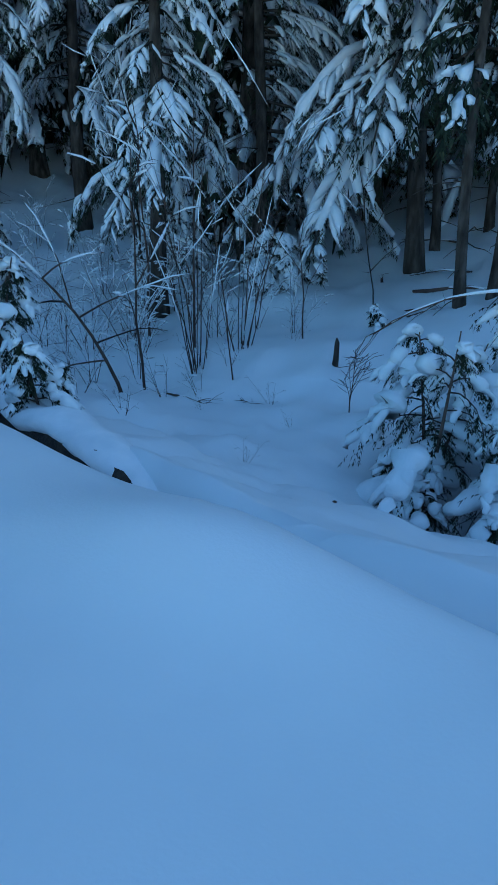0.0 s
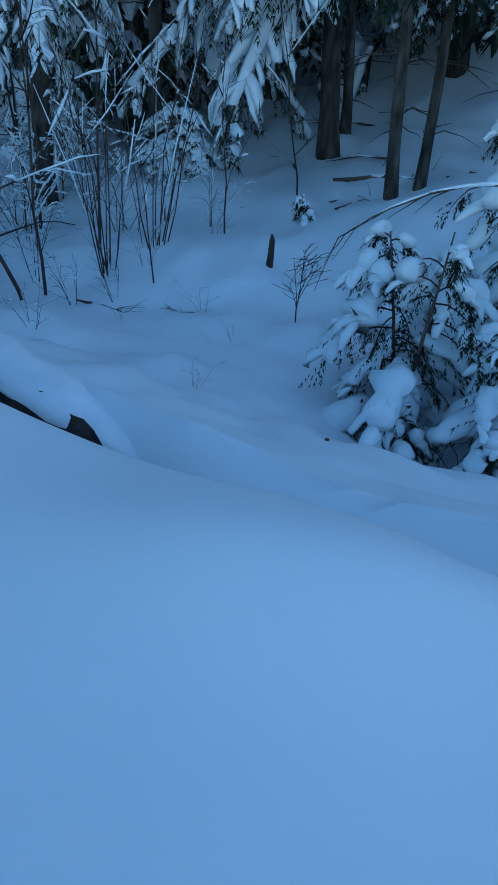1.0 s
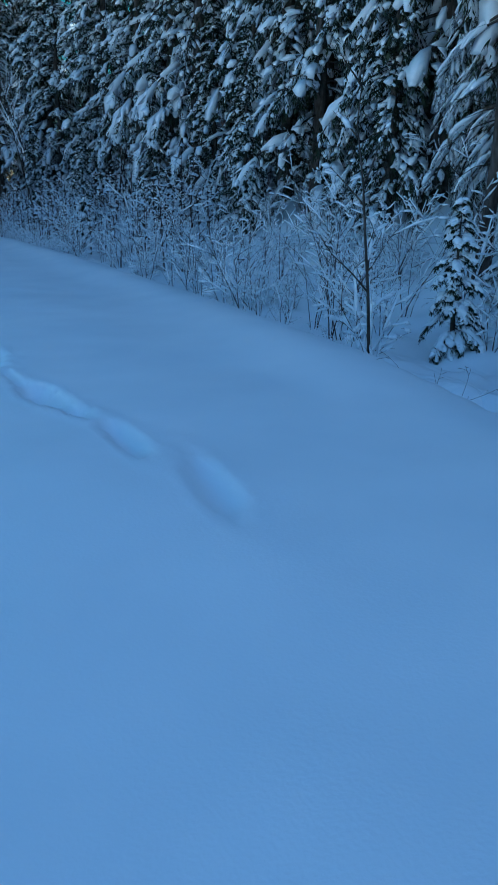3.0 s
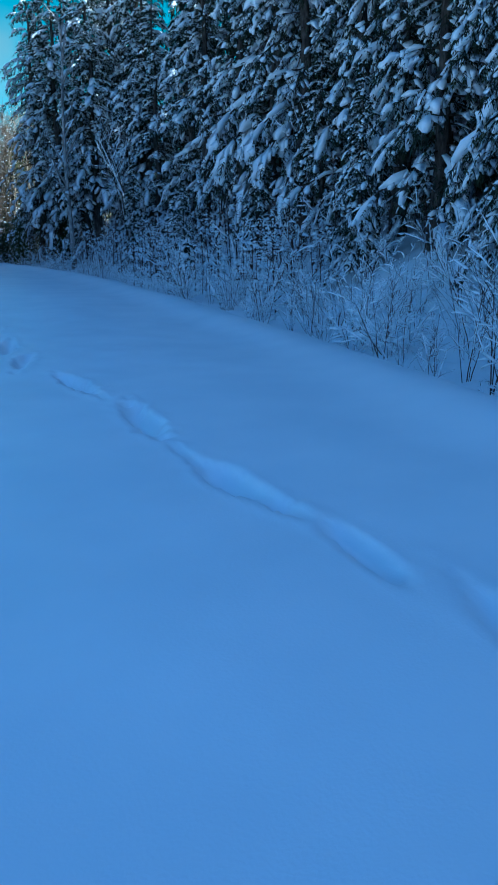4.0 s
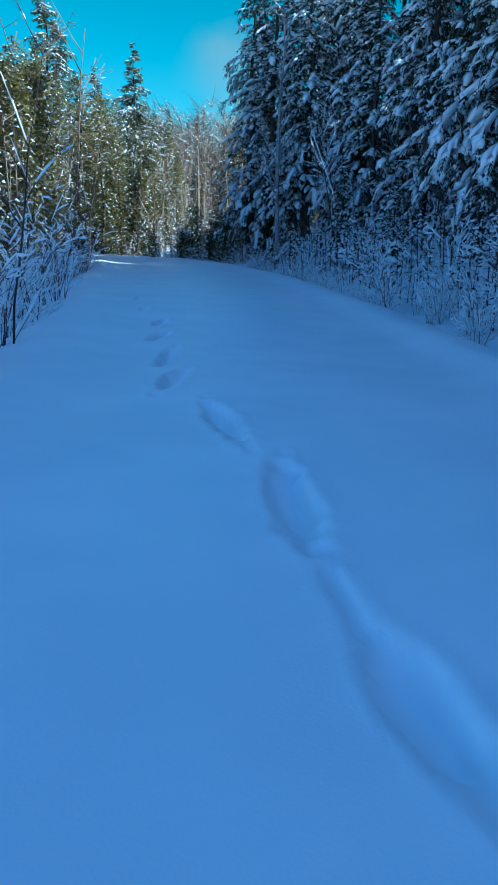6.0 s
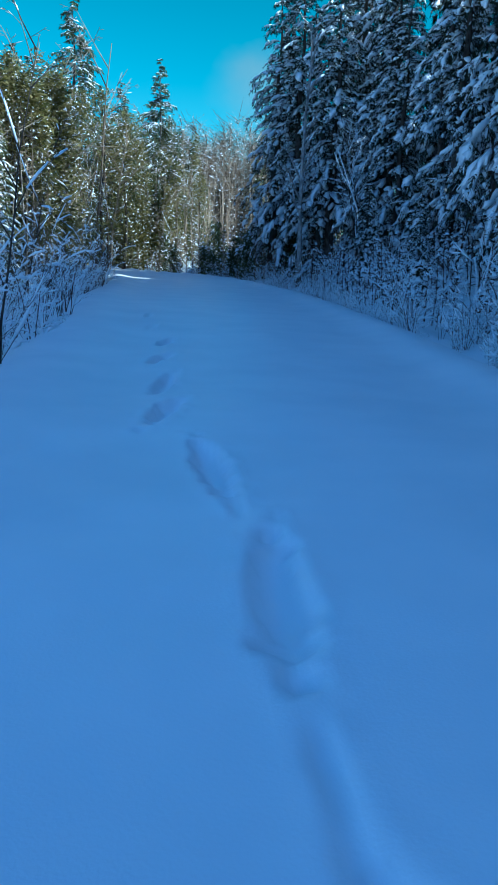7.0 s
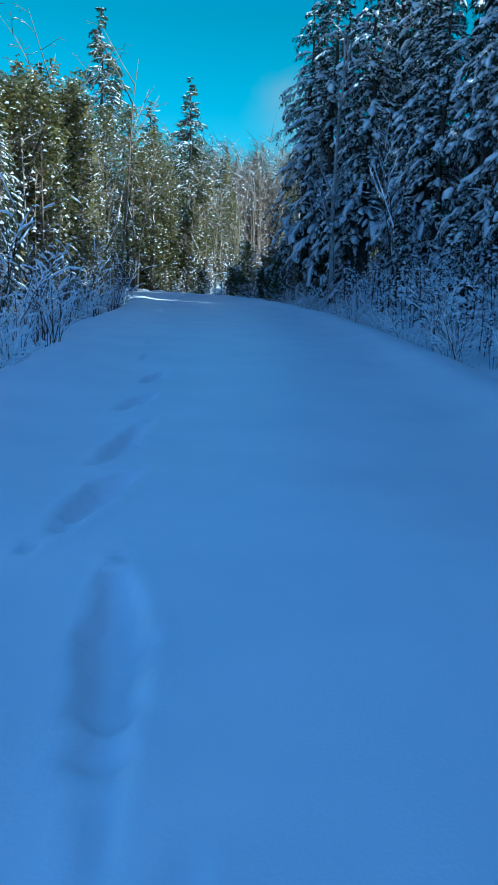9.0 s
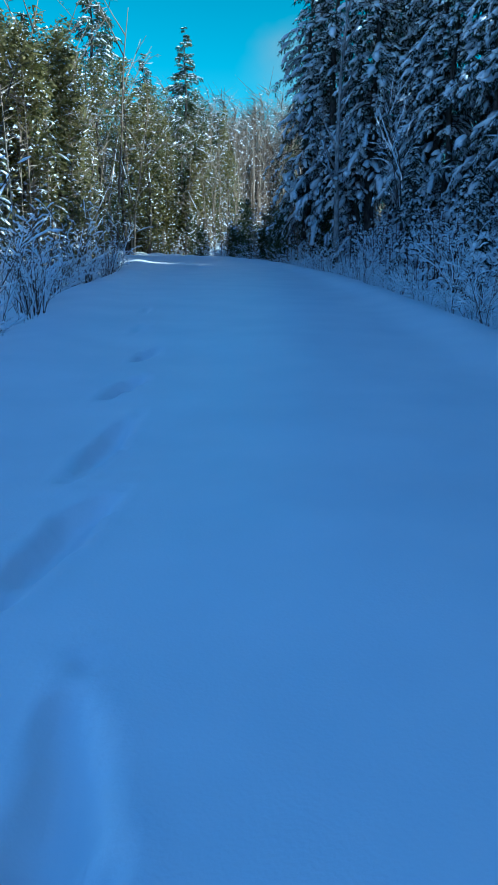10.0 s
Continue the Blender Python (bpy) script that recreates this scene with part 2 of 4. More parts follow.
def build_ground():
    def axis(stops):
        out = []
        for a, b, s in stops:
            out += list(np.arange(a, b, s))
        return out
    xs = axis([(-300, -60, 20), (-60, -14, 2.0), (-14, -4, 0.5), (-4, -1.5, 0.16), (-1.5, 2.2, 0.05), (2.2, 2.8, 0.08), (2.8, 7, 0.11), (7, 16, 0.3), (16, 40, 1.2), (40, 130, 5), (130, 321, 20)])
    ys = axis([(-120, -20, 10), (-20, -4, 1.0), (-4, 0, 0.2), (0, 5, 0.1), (5, 16, 0.08), (16, 22, 0.15), (22, 34, 0.4), (34, 70, 0.7), (70, 130, 2.5), (130, 420, 20)])
    g = Geo()
    for y in ys:
        for x in xs:
            g.v.append((x, y, rough_height(x, y)))
    w = len(xs)
    for j in range(len(ys) - 1):
        for i in range(w - 1):
            a = j * w + i
            g.f.append((a, a + 1, a + 1 + w, a + w))
    ob = new("ground", g.mesh("ground", SNOW))
    return tagged(ob, "deep fresh snow over a forest road, ditch and bank", "snow", kind="structure")


build_ground()


# ---- open ditch: bare wet bank under the snow lip, and a thread of water ----
def build_ditch():
    root = tagged(new("ditch_bank"), "dark wet earth bank of the open roadside ditch", "ditch", kind="structure")
    for y0, y1, tall_ in ((0.5, 4.2, 0.40), (4.7, 6.0, 0.34), (6.5, 8.6, 0.34), (9.3, 11.0, 0.30)):
        g, cap = Geo(), Geo()
        n = int((y1 - y0) / 0.07)
        cols = 7
        pts, rad = [], []
        for i in range(n + 1):
            y = y0 + (y1 - y0) * i / n
            fade = min(1.0, 4.0 * i / n, 4.0 * (n - i) / n)
            edge = float(at(RIGHT, y))
            top = -0.7 + tall_ * fade + 0.14 * noise.noise((y * 1.7, 0, 3.0)) + 0.05 * noise.noise((y * 7, 0, 6.0))
            wave = 0.08 * noise.noise((y * 1.6, 5.0, 1.0)) + 0.03 * noise.noise((y * 6, 5.0, 2.0))
            for k in range(cols):
                u = k / (cols - 1)
                d = 0.58 + 0.2 * u * u + wave + 0.04 * noise.noise((y * 6, u * 4, 1.0))
                g.v.append((edge + d, y, -0.75 + (top + 0.75) * u))
            if i % 3 == 0:
                pts.append(Vector((edge + 0.92 + wave + 0.05 * noise.noise((y * 4, 4, 1.0)), y, top - 0.03 + 0.03 * noise.noise((y * 3.3, 9, 1.0)))))
                rad.append((0.20 + 0.07 * noise.noise((y * 3.1, 2, 2.0))) * (0.4 + 0.6 * fade))
        for i in range(n):
            for k in range(cols - 1):
                a = i * cols + k
                g.f.append((a, a + 1, a + 1 + cols, a + cols))
        part("earth_face", g, EARTH, root)
        cap.ring_tube(pts, rad, 10, 0.5)
        part("snow_cap", cap, CLUMP, root)          # snow overhanging the bare face
    g = Geo()
    n = 90
    for i in range(n + 1):
        y = 0.6 + 10.6 * i / n
        x = float(at(RIGHT, y))
        g.v += [(x + 0.3, y, -0.57), (x + 0.66, y, -0.57)]
    for i in range(n):
        g.f.append((2 * i, 2 * i + 1, 2 * i + 3, 2 * i + 2))
    tagged(new("water", g.mesh("water", WATER)), "still black water in the narrow roadside ditch", "water", kind="structure")


build_ditch()


# ---- plants ----
def bend_line(rnd, start, az, pitch, droop, length, n, wobble=0.06):
    """A polyline that starts at a slope and bends down along its length."""
    pts, p = [Vector(start)], Vector(start)
    s = length / n
    for i in range(n):
        pt = pitch + droop * (i / max(1, n - 1)) + rnd.uniform(-wobble, wobble)
        a = az + rnd.uniform(-wobble, wobble)
        p = p + Vector((math.cos(a) * math.cos(pt), math.sin(a) * math.cos(pt), math.sin(pt))) * s
        pts.append(p)
    return pts


def along(pts, s):
    f = s * (len(pts) - 1)
    i = min(int(f), len(pts) - 2)
    return pts[i].lerp(pts[i + 1], f - i)


def needles_on(g, rnd, pts, length, stations, tuft, width):
    n = len(pts) - 1
    for j in range(stations):
        s = (j + rnd.random()) / stations
        p = along(pts, s)
        t = (pts[min(int(s * n) + 1, n)] - pts[min(int(s * n), n - 1)]).normalized()
        side = t.cross(Vector((0, 0, 1)))
        side = side.normalized() if side.length > 1e-4 else Vector((1, 0, 0))
        for sg in (-1, 1):
            L = tuft * rnd.uniform(0.6, 1.3)
            q = p + (t * rnd.uniform(0.5, 0.9) + side * sg * rnd.uniform(0.4, 0.9) + Vector((0, 0, -rnd.uniform(0.15, 0.75)))) * L
            g.tuft(p, q, t, width * rnd.uniform(0.7, 1.3))
    q = pts[-1] + (pts[-1] - pts[-2]).normalized() * tuft
    g.tuft(pts[-1], q, Vector((0, 0, 1)).cross(pts[-1] - pts[-2]).normalized(), width)


def conifer(name, seed, H, R, z0, needle, detail, snow, gap=0.34, per=5, shape=0.85, trunk_r=None, droop=0.0, dead=0, label="", sector=None):
    """A spruce: tapered trunk, whorls of hanging boughs with twigs, needle tufts, and snow lying on them."""
    rnd = random.Random(seed)
    root = tagged(new(name), label, "tree")
    r0 = trunk_r or H * 0.014 + 0.02
    tr = Geo()
    n = max(6, int(H / 0.8))
    axis = [Vector((0.04 * H * 0.1 * math.sin(i * 0.9 + seed), 0.04 * H * 0.1 * math.cos(i * 0.7 + seed), -0.3 + (H + 0.3) * i / n)) for i in range(n + 1)]
    tr.ring_tube(axis, [max(0.006, r0 * (1 - 0.97 * i / n)) * (1.35 if i == 0 else 1) for i in range(n + 1)], 9)
    nd, sn = Geo(), Geo()
    twigs_n, stations, tuft, tw, sides, rings = {3: (13, 8, 0.07, 0.013, 4, 3), 2: (6, 4, 0.15, 0.034, 3, 2), 1: (5, 5, 0.17, 0.055, 3, 2), 0: (1, 4, 0.42, 0.11, 3, 2)}[detail]
    z = z0
    while z < H * 0.985:
        u = (z - z0) / (H - z0)
        L0 = R * (1 - u) ** shape + 0.08
        for b in range(per if u < 0.85 else max(3, per - 2)):
            az = rnd.uniform(0, 2 * math.pi)
            if sector and z < sector[2]:          # one-sided lower crown
                az = sector[0] + rnd.uniform(-1, 1) * sector[1]
            L = L0 * rnd.uniform(0.6, 1.15)
            pitch = 0.55 * u - 0.12 - droop * 0.4 + (rnd.uniform(-0.12, 0.12) if detail == 3 else rnd.uniform(-0.3, 0.25))
            ctr = along(axis, min(1, (z + 0.3 + (rnd.uniform(-0.15, 0.15) if detail == 3 else gap * rnd.uniform(-0.55, 0.55))) / (H + 0.3)))
            pts = bend_line(rnd, ctr, az, pitch, -0.55 - droop - 0.35 * rnd.random(), L, 5)
            if detail > 1:
                tr.ring_tube(pts, [max(0.004, 0.012 * L * (1 - 0.8 * i / 5) + 0.003) for i in range(6)], 3)
            if detail > 1 or rnd.random() < 0.9:
                needles_on(nd, rnd, pts[1:], L, stations, tuft * 1.2, tw)
            wide = (0.05 + (0.03 if detail == 3 else 0.045) * L) * snow
            if rnd.random() < 0.45 + 0.35 * snow:
                a, c = rnd.uniform(0.15, 0.35), rnd.uniform(0.85, 1.02)
                if detail < 3:          # broken into shorter heaps
                    h = rnd.uniform(0.45, 0.6)
                    sn.clump([along(pts, a + (h - a) * i / rings) for i in range(rings + 1)], wide * rnd.uniform(0.7, 1.3), rnd, sides)
                    a = h + rnd.uniform(0.05, 0.15)
                sn.clump([along(pts, min(1, a + (c - a) * i / (rings + 1))) for i in range(rings + 2)], wide * rnd.uniform(0.8, 1.3), rnd, sides)
            m = max(min(2, twigs_n), int(twigs_n * min(1.3, 0.45 + L / 2.2)))
            for k in range(m):
                s = 0.16 + 0.8 * (k + rnd.random() * 0.7) / m
                for sg in (-1, 1):
                    l = L * (0.31 if detail == 3 else 0.36 if detail == 2 else 0.44) * (1 - 0.62 * s) * rnd.uniform(0.7, 1.25) + 0.05
                    tp = bend_line(rnd, along(pts, s), az + sg * rnd.uniform(0.5, 1.2), pitch - 0.3 - 0.4 * s + (0 if detail == 3 else rnd.uniform(-0.35, 0.35)), -0.5, l, 3, 0.1 if detail == 3 else 0.22)
                    needles_on(nd, rnd, tp, l, max(2, int(stations * min(1.4, l / 0.45 + 0.3))), tuft, tw)
                    if detail in (1, 2):          # loose heaps, with dark needles between
                        if rnd.random() < 0.2 + 0.42 * snow:
                            c = rnd.uniform(0.45, 1.0)
                            a = c - rnd.uniform(0.25, 0.5)
                            sn.clump([along(tp, max(0, a + (c - a) * i / rings)) for i in range(rings + 1)], (0.03 + 0.085 * l) * min(1.1, snow) * rnd.uniform(0.5, 1.7), rnd, sides)
                    elif rnd.random() < 0.12 + 0.5 * snow:
                        a, c = rnd.uniform(0.0, 0.25), rnd.uniform(0.75, 1.0)
                        sn.clump([along(tp, a + (c - a) * i / rings) for i in range(rings + 1)], ((0.022 if detail == 3 else 0.03) + (0.075 if detail != 2 else 0.058) * l) * snow * rnd.uniform(0.5, 1.6), rnd, sides)
        z += gap * rnd.uniform(0.7, 1.3) * (1 - 0.35 * u)
    for k in range(dead):          # bare dead limbs on the lower trunk
        zz = rnd.uniform(0.5, max(0.8, z0 + 1.5))
        pts = bend_line(rnd, (0, 0, zz), rnd.uniform(0, 6.28), rnd.uniform(-0.3, 0.2), -0.2, rnd.uniform(0.4, 1.4), 3, 0.2)
        tr.ring_tube(pts, [0.012, 0.009, 0.006, 0.003], 3)
    part("trunk", tr, BARK, root)
    tagged(part("foliage", nd, needle, root, False), kind="stuff")
    if sn.v:
        tagged(part("snow_load", sn, CLUMP, root), kind="stuff")
    return root


def bare(name, seed, H, stems, spread, bark, snow, levels=2, r=0.012, kids=5, label="", category="shrub", curve=0.3, twig_len=0.45, fine=3, clump_w=1.0, rmin=0.0018):
    """A leafless shrub or tree: stems that fork into twigs, with a line of snow along them."""
    rnd = random.Random(seed)
    root = tagged(new(name), label, category)
    g, sn = Geo(), Geo()

    def grow(p, az, pitch, L, rad, level):
        n = (6, 3, 2, 2)[level]
        pts = bend_line(rnd, p, az, pitch, rnd.uniform(-curve, curve * 0.6), L, n, 0.13)
        g.ring_tube(pts, [max(rmin, rad * (1 - 0.8 * i / n)) for i in range(n + 1)], 6 if level == 0 and rad > 0.03 else fine)
        if snow and rnd.random() < snow:
            flat = abs((pts[-1] - pts[0]).normalized().z)
            if flat < 0.97:
                k = (1.15 - flat)
                a, b = (0.1, 0.95) if rnd.random() < 0.7 else (0.3, 0.7)
                w = (0.010 + rad * 1.1) * (0.7 + k) * clump_w
                sn.clump([along(pts, a + (b - a) * i / 2) for i in range(3)], w, rnd, 4, 0.9)
        if level < levels:
            m = kids if level == 0 else max(2, kids - 2)
            for k in range(m):
                s = 0.25 + 0.72 * (k + rnd.random()) / m
                grow(along(pts, s), az + rnd.choice((-1, 1)) * rnd.uniform(0.4, 1.5) if pitch < 1.3 else rnd.uniform(0, 6.28),
                     pitch - rnd.uniform(0.2, 0.75), L * twig_len * rnd.uniform(0.6, 1.2) * (1.15 - 0.5 * s), rad * 0.5, level + 1)

    for k in range(stems):
        a = rnd.uniform(0, 6.28)
        o = Vector((math.cos(a), math.sin(a), 0)) * rnd.uniform(0, 0.05 * H if stems > 1 else 0)
        grow(o - Vector((0, 0, 0.08)), a, math.pi / 2 - rnd.uniform(0.02, spread), H * rnd.uniform(0.65, 1.08), r * rnd.uniform(0.7, 1.2), 0)
    tagged(part("crown", g, bark, root), kind="stuff")
    if sn.v:
        tagged(part("snow_load", sn, CLUMP, root), kind="stuff")
    return root


def cedar(name, seed, H, R, mat, sprays, snow, label):
    """A ragged cedar: trunk, a few limbs, and many small sprays of leaves in uneven clouds, flecked with snow."""
    rnd = random.Random(seed)
    root = tagged(new(name), label, "tree")
    tr, nd, sn = Geo(), Geo(), Geo()
    axis = [Vector((0.12 * math.sin(i * 1.1 + seed), 0.12 * math.cos(i * 0.8 + seed), -0.3 + (H + 0.1) * i / 9)) for i in range(10)]
    tr.ring_tube(axis, [max(0.012, H * 0.012 * (1 - 0.95 * i / 9)) for i in range(10)], 6)
    for c in range(int(H * 9)):
        t = 0.06 + 0.93 * rnd.random() ** 0.85
        a = rnd.uniform(0, 6.28)
        reach = R * (1.03 - t) ** 0.55 * min(1, 0.45 + 2.5 * t) * rnd.uniform(0.25, 1.1)
        o = along(axis, t)
        tip = o + Vector((math.cos(a) * reach, math.sin(a) * reach, rnd.uniform(-0.1, 0.35) * reach))
        tr.ring_tube([o, o.lerp(tip, 0.5), tip], [0.02, 0.012, 0.004], 3)
        size = 0.2 + 0.16 * reach
        for k in range(sprays):
            p = o.lerp(tip, rnd.uniform(0.45, 1.1)) + Vector((rnd.gauss(0, size), rnd.gauss(0, size), rnd.gauss(0, size * 0.7)))
            b = rnd.uniform(0, 6.28)
            e = Vector((math.cos(b), math.sin(b), rnd.uniform(-0.9, 0.4)))
            nd.tuft(p, p + e * rnd.uniform(0.1, 0.3), Vector((-math.sin(b), math.cos(b), rnd.uniform(-0.8, 0.8))), rnd.uniform(0.03, 0.075))
            if rnd.random() < snow:
                sn.heap(p, 0.03 + 0.08 * rnd.random() ** 2.5, rnd)
    part("trunk", tr, BARK, root)
    tagged(part("foliage", nd, mat, root, False), kind="stuff")
    tagged(part("snow_load", sn, CLUMP, root, False), kind="stuff")
    return root


def laden(name, seed, H, R, boughs, size, label, category="shrub", grass=0):
    """A young evergreen buried in snow: short boughs, each under a fat drooping cushion with needles hanging out below."""
    rnd = random.Random(seed)
    root = tagged(new(name), label, category)
    tr, nd, sn = Geo(), Geo(), Geo()
    stems = [bend_line(rnd, (0, 0, -0.1), rnd.uniform(0, 6.28), rnd.uniform(1.25, 1.5), rnd.uniform(-0.35, 0.1), H * rnd.uniform(0.8, 1.0), 5) for k in range(3 if R > 0.5 else 1)]
    for st in stems:
        tr.ring_tube(st, [0.02 * H ** 0.5 * (1 - 0.8 * i / 5) for i in range(6)], 5)
    for i in range(boughs):
        u = ((i + rnd.random()) / boughs) ** 0.8
        o = along(rnd.choice(stems), 0.12 + 0.86 * u)
        az = 2.4 * i + rnd.uniform(-0.6, 0.6)
        L = (R * (1.02 - u) ** 0.55 + 0.05) * rnd.uniform(0.45, 1.15)
        pts = bend_line(rnd, o, az, rnd.uniform(-0.05, 0.45), -1.2, L, 5, 0.12)
        tr.ring_tube(pts, [0.009, 0.008, 0.006, 0.005, 0.004, 0.002], 3)
        w = size * rnd.uniform(0.55, 1.35) * (0.65 + 0.5 * (1 - u))
        a = rnd.uniform(0.25, 0.5)
        if rnd.random() < 0.8:
            sn.clump([along(pts, a + (1.02 - a) * j / 5) if j < 5 else pts[-1] for j in range(6)], w, rnd, 8, 0.72)
            for k in range(rnd.randint(2, 4)):          # fingers of snow on the side twigs
                q = bend_line(rnd, along(pts, rnd.uniform(0.5, 1.0)), az + rnd.uniform(-1.2, 1.2), -0.35, -0.6, w * rnd.uniform(1.2, 2.1), 3, 0.15)
                sn.clump(q, w * rnd.uniform(0.3, 0.5), rnd, 6, 0.75)
        for k in range(14):          # sprays below and beyond the snow
            q = bend_line(rnd, along(pts, rnd.uniform(0.2, 1.0)), az + rnd.uniform(-1.3, 1.3), rnd.uniform(-1.1, -0.2), -0.4, w * rnd.uniform(1.0, 2.2), 3, 0.2)
            q = [v - Vector((0, 0, 0.25 * w)) for v in q]
            needles_on(nd, rnd, q, 1, 6, 0.035, 0.009)
    for k in range(grass):          # dry stalks in the hollow underneath
        q = bend_line(rnd, (rnd.uniform(-R, R) * 0.7, rnd.uniform(-R, R) * 0.7, -0.05), rnd.uniform(0, 6.28), rnd.uniform(0.7, 1.4), -1.0, rnd.uniform(0.2, 0.5), 3, 0.2)
        tr.ring_tube(q, [0.004, 0.003, 0.003, 0.002], 3)
    tagged(part("stem", tr, TWIG, root), kind="stuff")
    tagged(part("foliage", nd, NEEDLE, root, False), kind="stuff")
    tagged(part("snow_load", sn, CLUMP, root), kind="stuff")
    return root


PLACED = set()


def plant(ob, x, y, s=1.0, turn=0.0, lean=(0, 0), sink=0.03, label="", group=""):
    """Sets a plant, or a copy of it, on the snow. lean: degrees about x and y."""
    base = Matrix.Translation((x, y, ground_z(x, y) - sink)) @ pose(0, 0, 0, lean[0], lean[1], 0) @ pose(0, 0, 0, 0, 0, turn)
    if ob.name not in PLACED:
        PLACED.add(ob.name)
        ob.matrix_basis = base @ Matrix.Diagonal((s, s, s, 1))
        new_ob = ob
    else:
        k = s / ob.scale[0]
        new_ob = copy_thing(ob, base @ Matrix.Diagonal((k, k, k, 1)))
    return tagged(new_ob, label, "", group)


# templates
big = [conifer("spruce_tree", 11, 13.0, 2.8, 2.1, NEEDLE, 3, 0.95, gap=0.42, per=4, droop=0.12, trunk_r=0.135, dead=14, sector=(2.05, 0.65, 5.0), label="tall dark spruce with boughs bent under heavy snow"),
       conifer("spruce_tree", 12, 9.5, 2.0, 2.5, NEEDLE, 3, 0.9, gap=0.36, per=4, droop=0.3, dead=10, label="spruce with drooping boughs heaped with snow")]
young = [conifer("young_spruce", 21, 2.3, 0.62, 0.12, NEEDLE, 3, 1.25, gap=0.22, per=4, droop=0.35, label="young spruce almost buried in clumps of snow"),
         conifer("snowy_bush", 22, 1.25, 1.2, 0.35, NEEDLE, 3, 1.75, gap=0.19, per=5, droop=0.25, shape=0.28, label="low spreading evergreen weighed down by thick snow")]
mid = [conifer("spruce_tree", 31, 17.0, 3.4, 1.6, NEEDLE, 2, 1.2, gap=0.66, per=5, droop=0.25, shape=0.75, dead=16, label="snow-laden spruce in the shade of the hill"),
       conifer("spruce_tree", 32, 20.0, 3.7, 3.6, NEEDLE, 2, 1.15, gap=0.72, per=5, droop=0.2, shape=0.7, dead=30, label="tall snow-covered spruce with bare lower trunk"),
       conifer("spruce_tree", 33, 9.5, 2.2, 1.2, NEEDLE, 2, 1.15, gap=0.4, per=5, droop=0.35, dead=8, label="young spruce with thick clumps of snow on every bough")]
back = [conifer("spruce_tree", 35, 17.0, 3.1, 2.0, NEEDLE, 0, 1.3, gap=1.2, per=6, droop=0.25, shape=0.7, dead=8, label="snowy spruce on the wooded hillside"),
        conifer("spruce_tree", 36, 18.0, 3.4, 1.5, NEEDLE, 0, 1.5, gap=1.9, per=6, droop=0.25, shape=0.6, label="dark spruce added deep in the hillside woods to block the sun")]
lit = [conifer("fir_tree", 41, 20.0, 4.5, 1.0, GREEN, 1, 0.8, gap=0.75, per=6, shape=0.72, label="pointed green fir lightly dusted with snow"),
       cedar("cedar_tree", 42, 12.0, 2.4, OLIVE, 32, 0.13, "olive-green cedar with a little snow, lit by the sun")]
wood = [bare("bare_tree", 51, 12.0, 1, 0.1, TAN, 0.1, 3, 0.10, 7, "leafless tree with fine tan twigs in sunlight", "tree", 0.2, 0.42, 3, 0.9, 0.014),
        bare("bare_tree", 52, 13.0, 2, 0.25, TAN, 0.16, 3, 0.09, 5, "leafless forked tree with frosted tan twigs", "tree", 0.2, 0.42, 3, 0.9, 0.014)]
tall = conifer("slim_conifer", 61, 15.0, 2.0, 3.2, NEEDLE, 2, 0.9, gap=0.5, per=4, droop=0.3, trunk_r=0.085, dead=16, label="slim conifer with a long bare grey trunk")
shrubs = [bare("frosted_shrub", 71, 1.5, 6, 0.5, TWIG, 0.7, 2, 0.010, 4, "leafless roadside shrub with snow along its twigs", curve=0.5, clump_w=1.15),
          bare("frosted_shrub", 72, 1.1, 7, 0.8, TWIG, 0.85, 2, 0.009, 4, "low tangle of twigs caked in snow", curve=0.7, clump_w=1.65),
          bare("frosted_shrub", 73, 2.2, 4, 0.35, TWIG, 0.55, 2, 0.012, 5, "tall thin leafless shrub lightly frosted", curve=0.4, clump_w=1.0)]
brush = [bare("bare_shrub", 75, 1.9, 7, 0.35, TWIG, 0.12, 2, 0.010, 3, "dark leafless shrub standing in the snow", curve=0.25),
         bare("bare_shrub", 76, 0.95, 4, 0.5, TWIG, 0.1, 2, 0.007, 3, "small leafless shrub poking out of the snow", curve=0.3)]
clump_stems = bare("alder_clump", 81, 3.1, 9, 0.42, TWIG, 0.3, 2, 0.0095, 4, "clump of slender bare alder stems with traces of snow", curve=0.35, clump_w=0.6)
light_shrub = bare("frosted_shrub", 79, 1.5, 5, 0.5, TWIG, 0.55, 2, 0.007, 5, "thin bare shrub with a light line of snow on its twigs", curve=0.5, clump_w=0.75)
arch = bare("arching_bush", 85, 2.6, 7, 1.0, TWIG, 0.95, 2, 0.016, 4, "bush with arching branches loaded with snow", curve=0.9, clump_w=1.3)


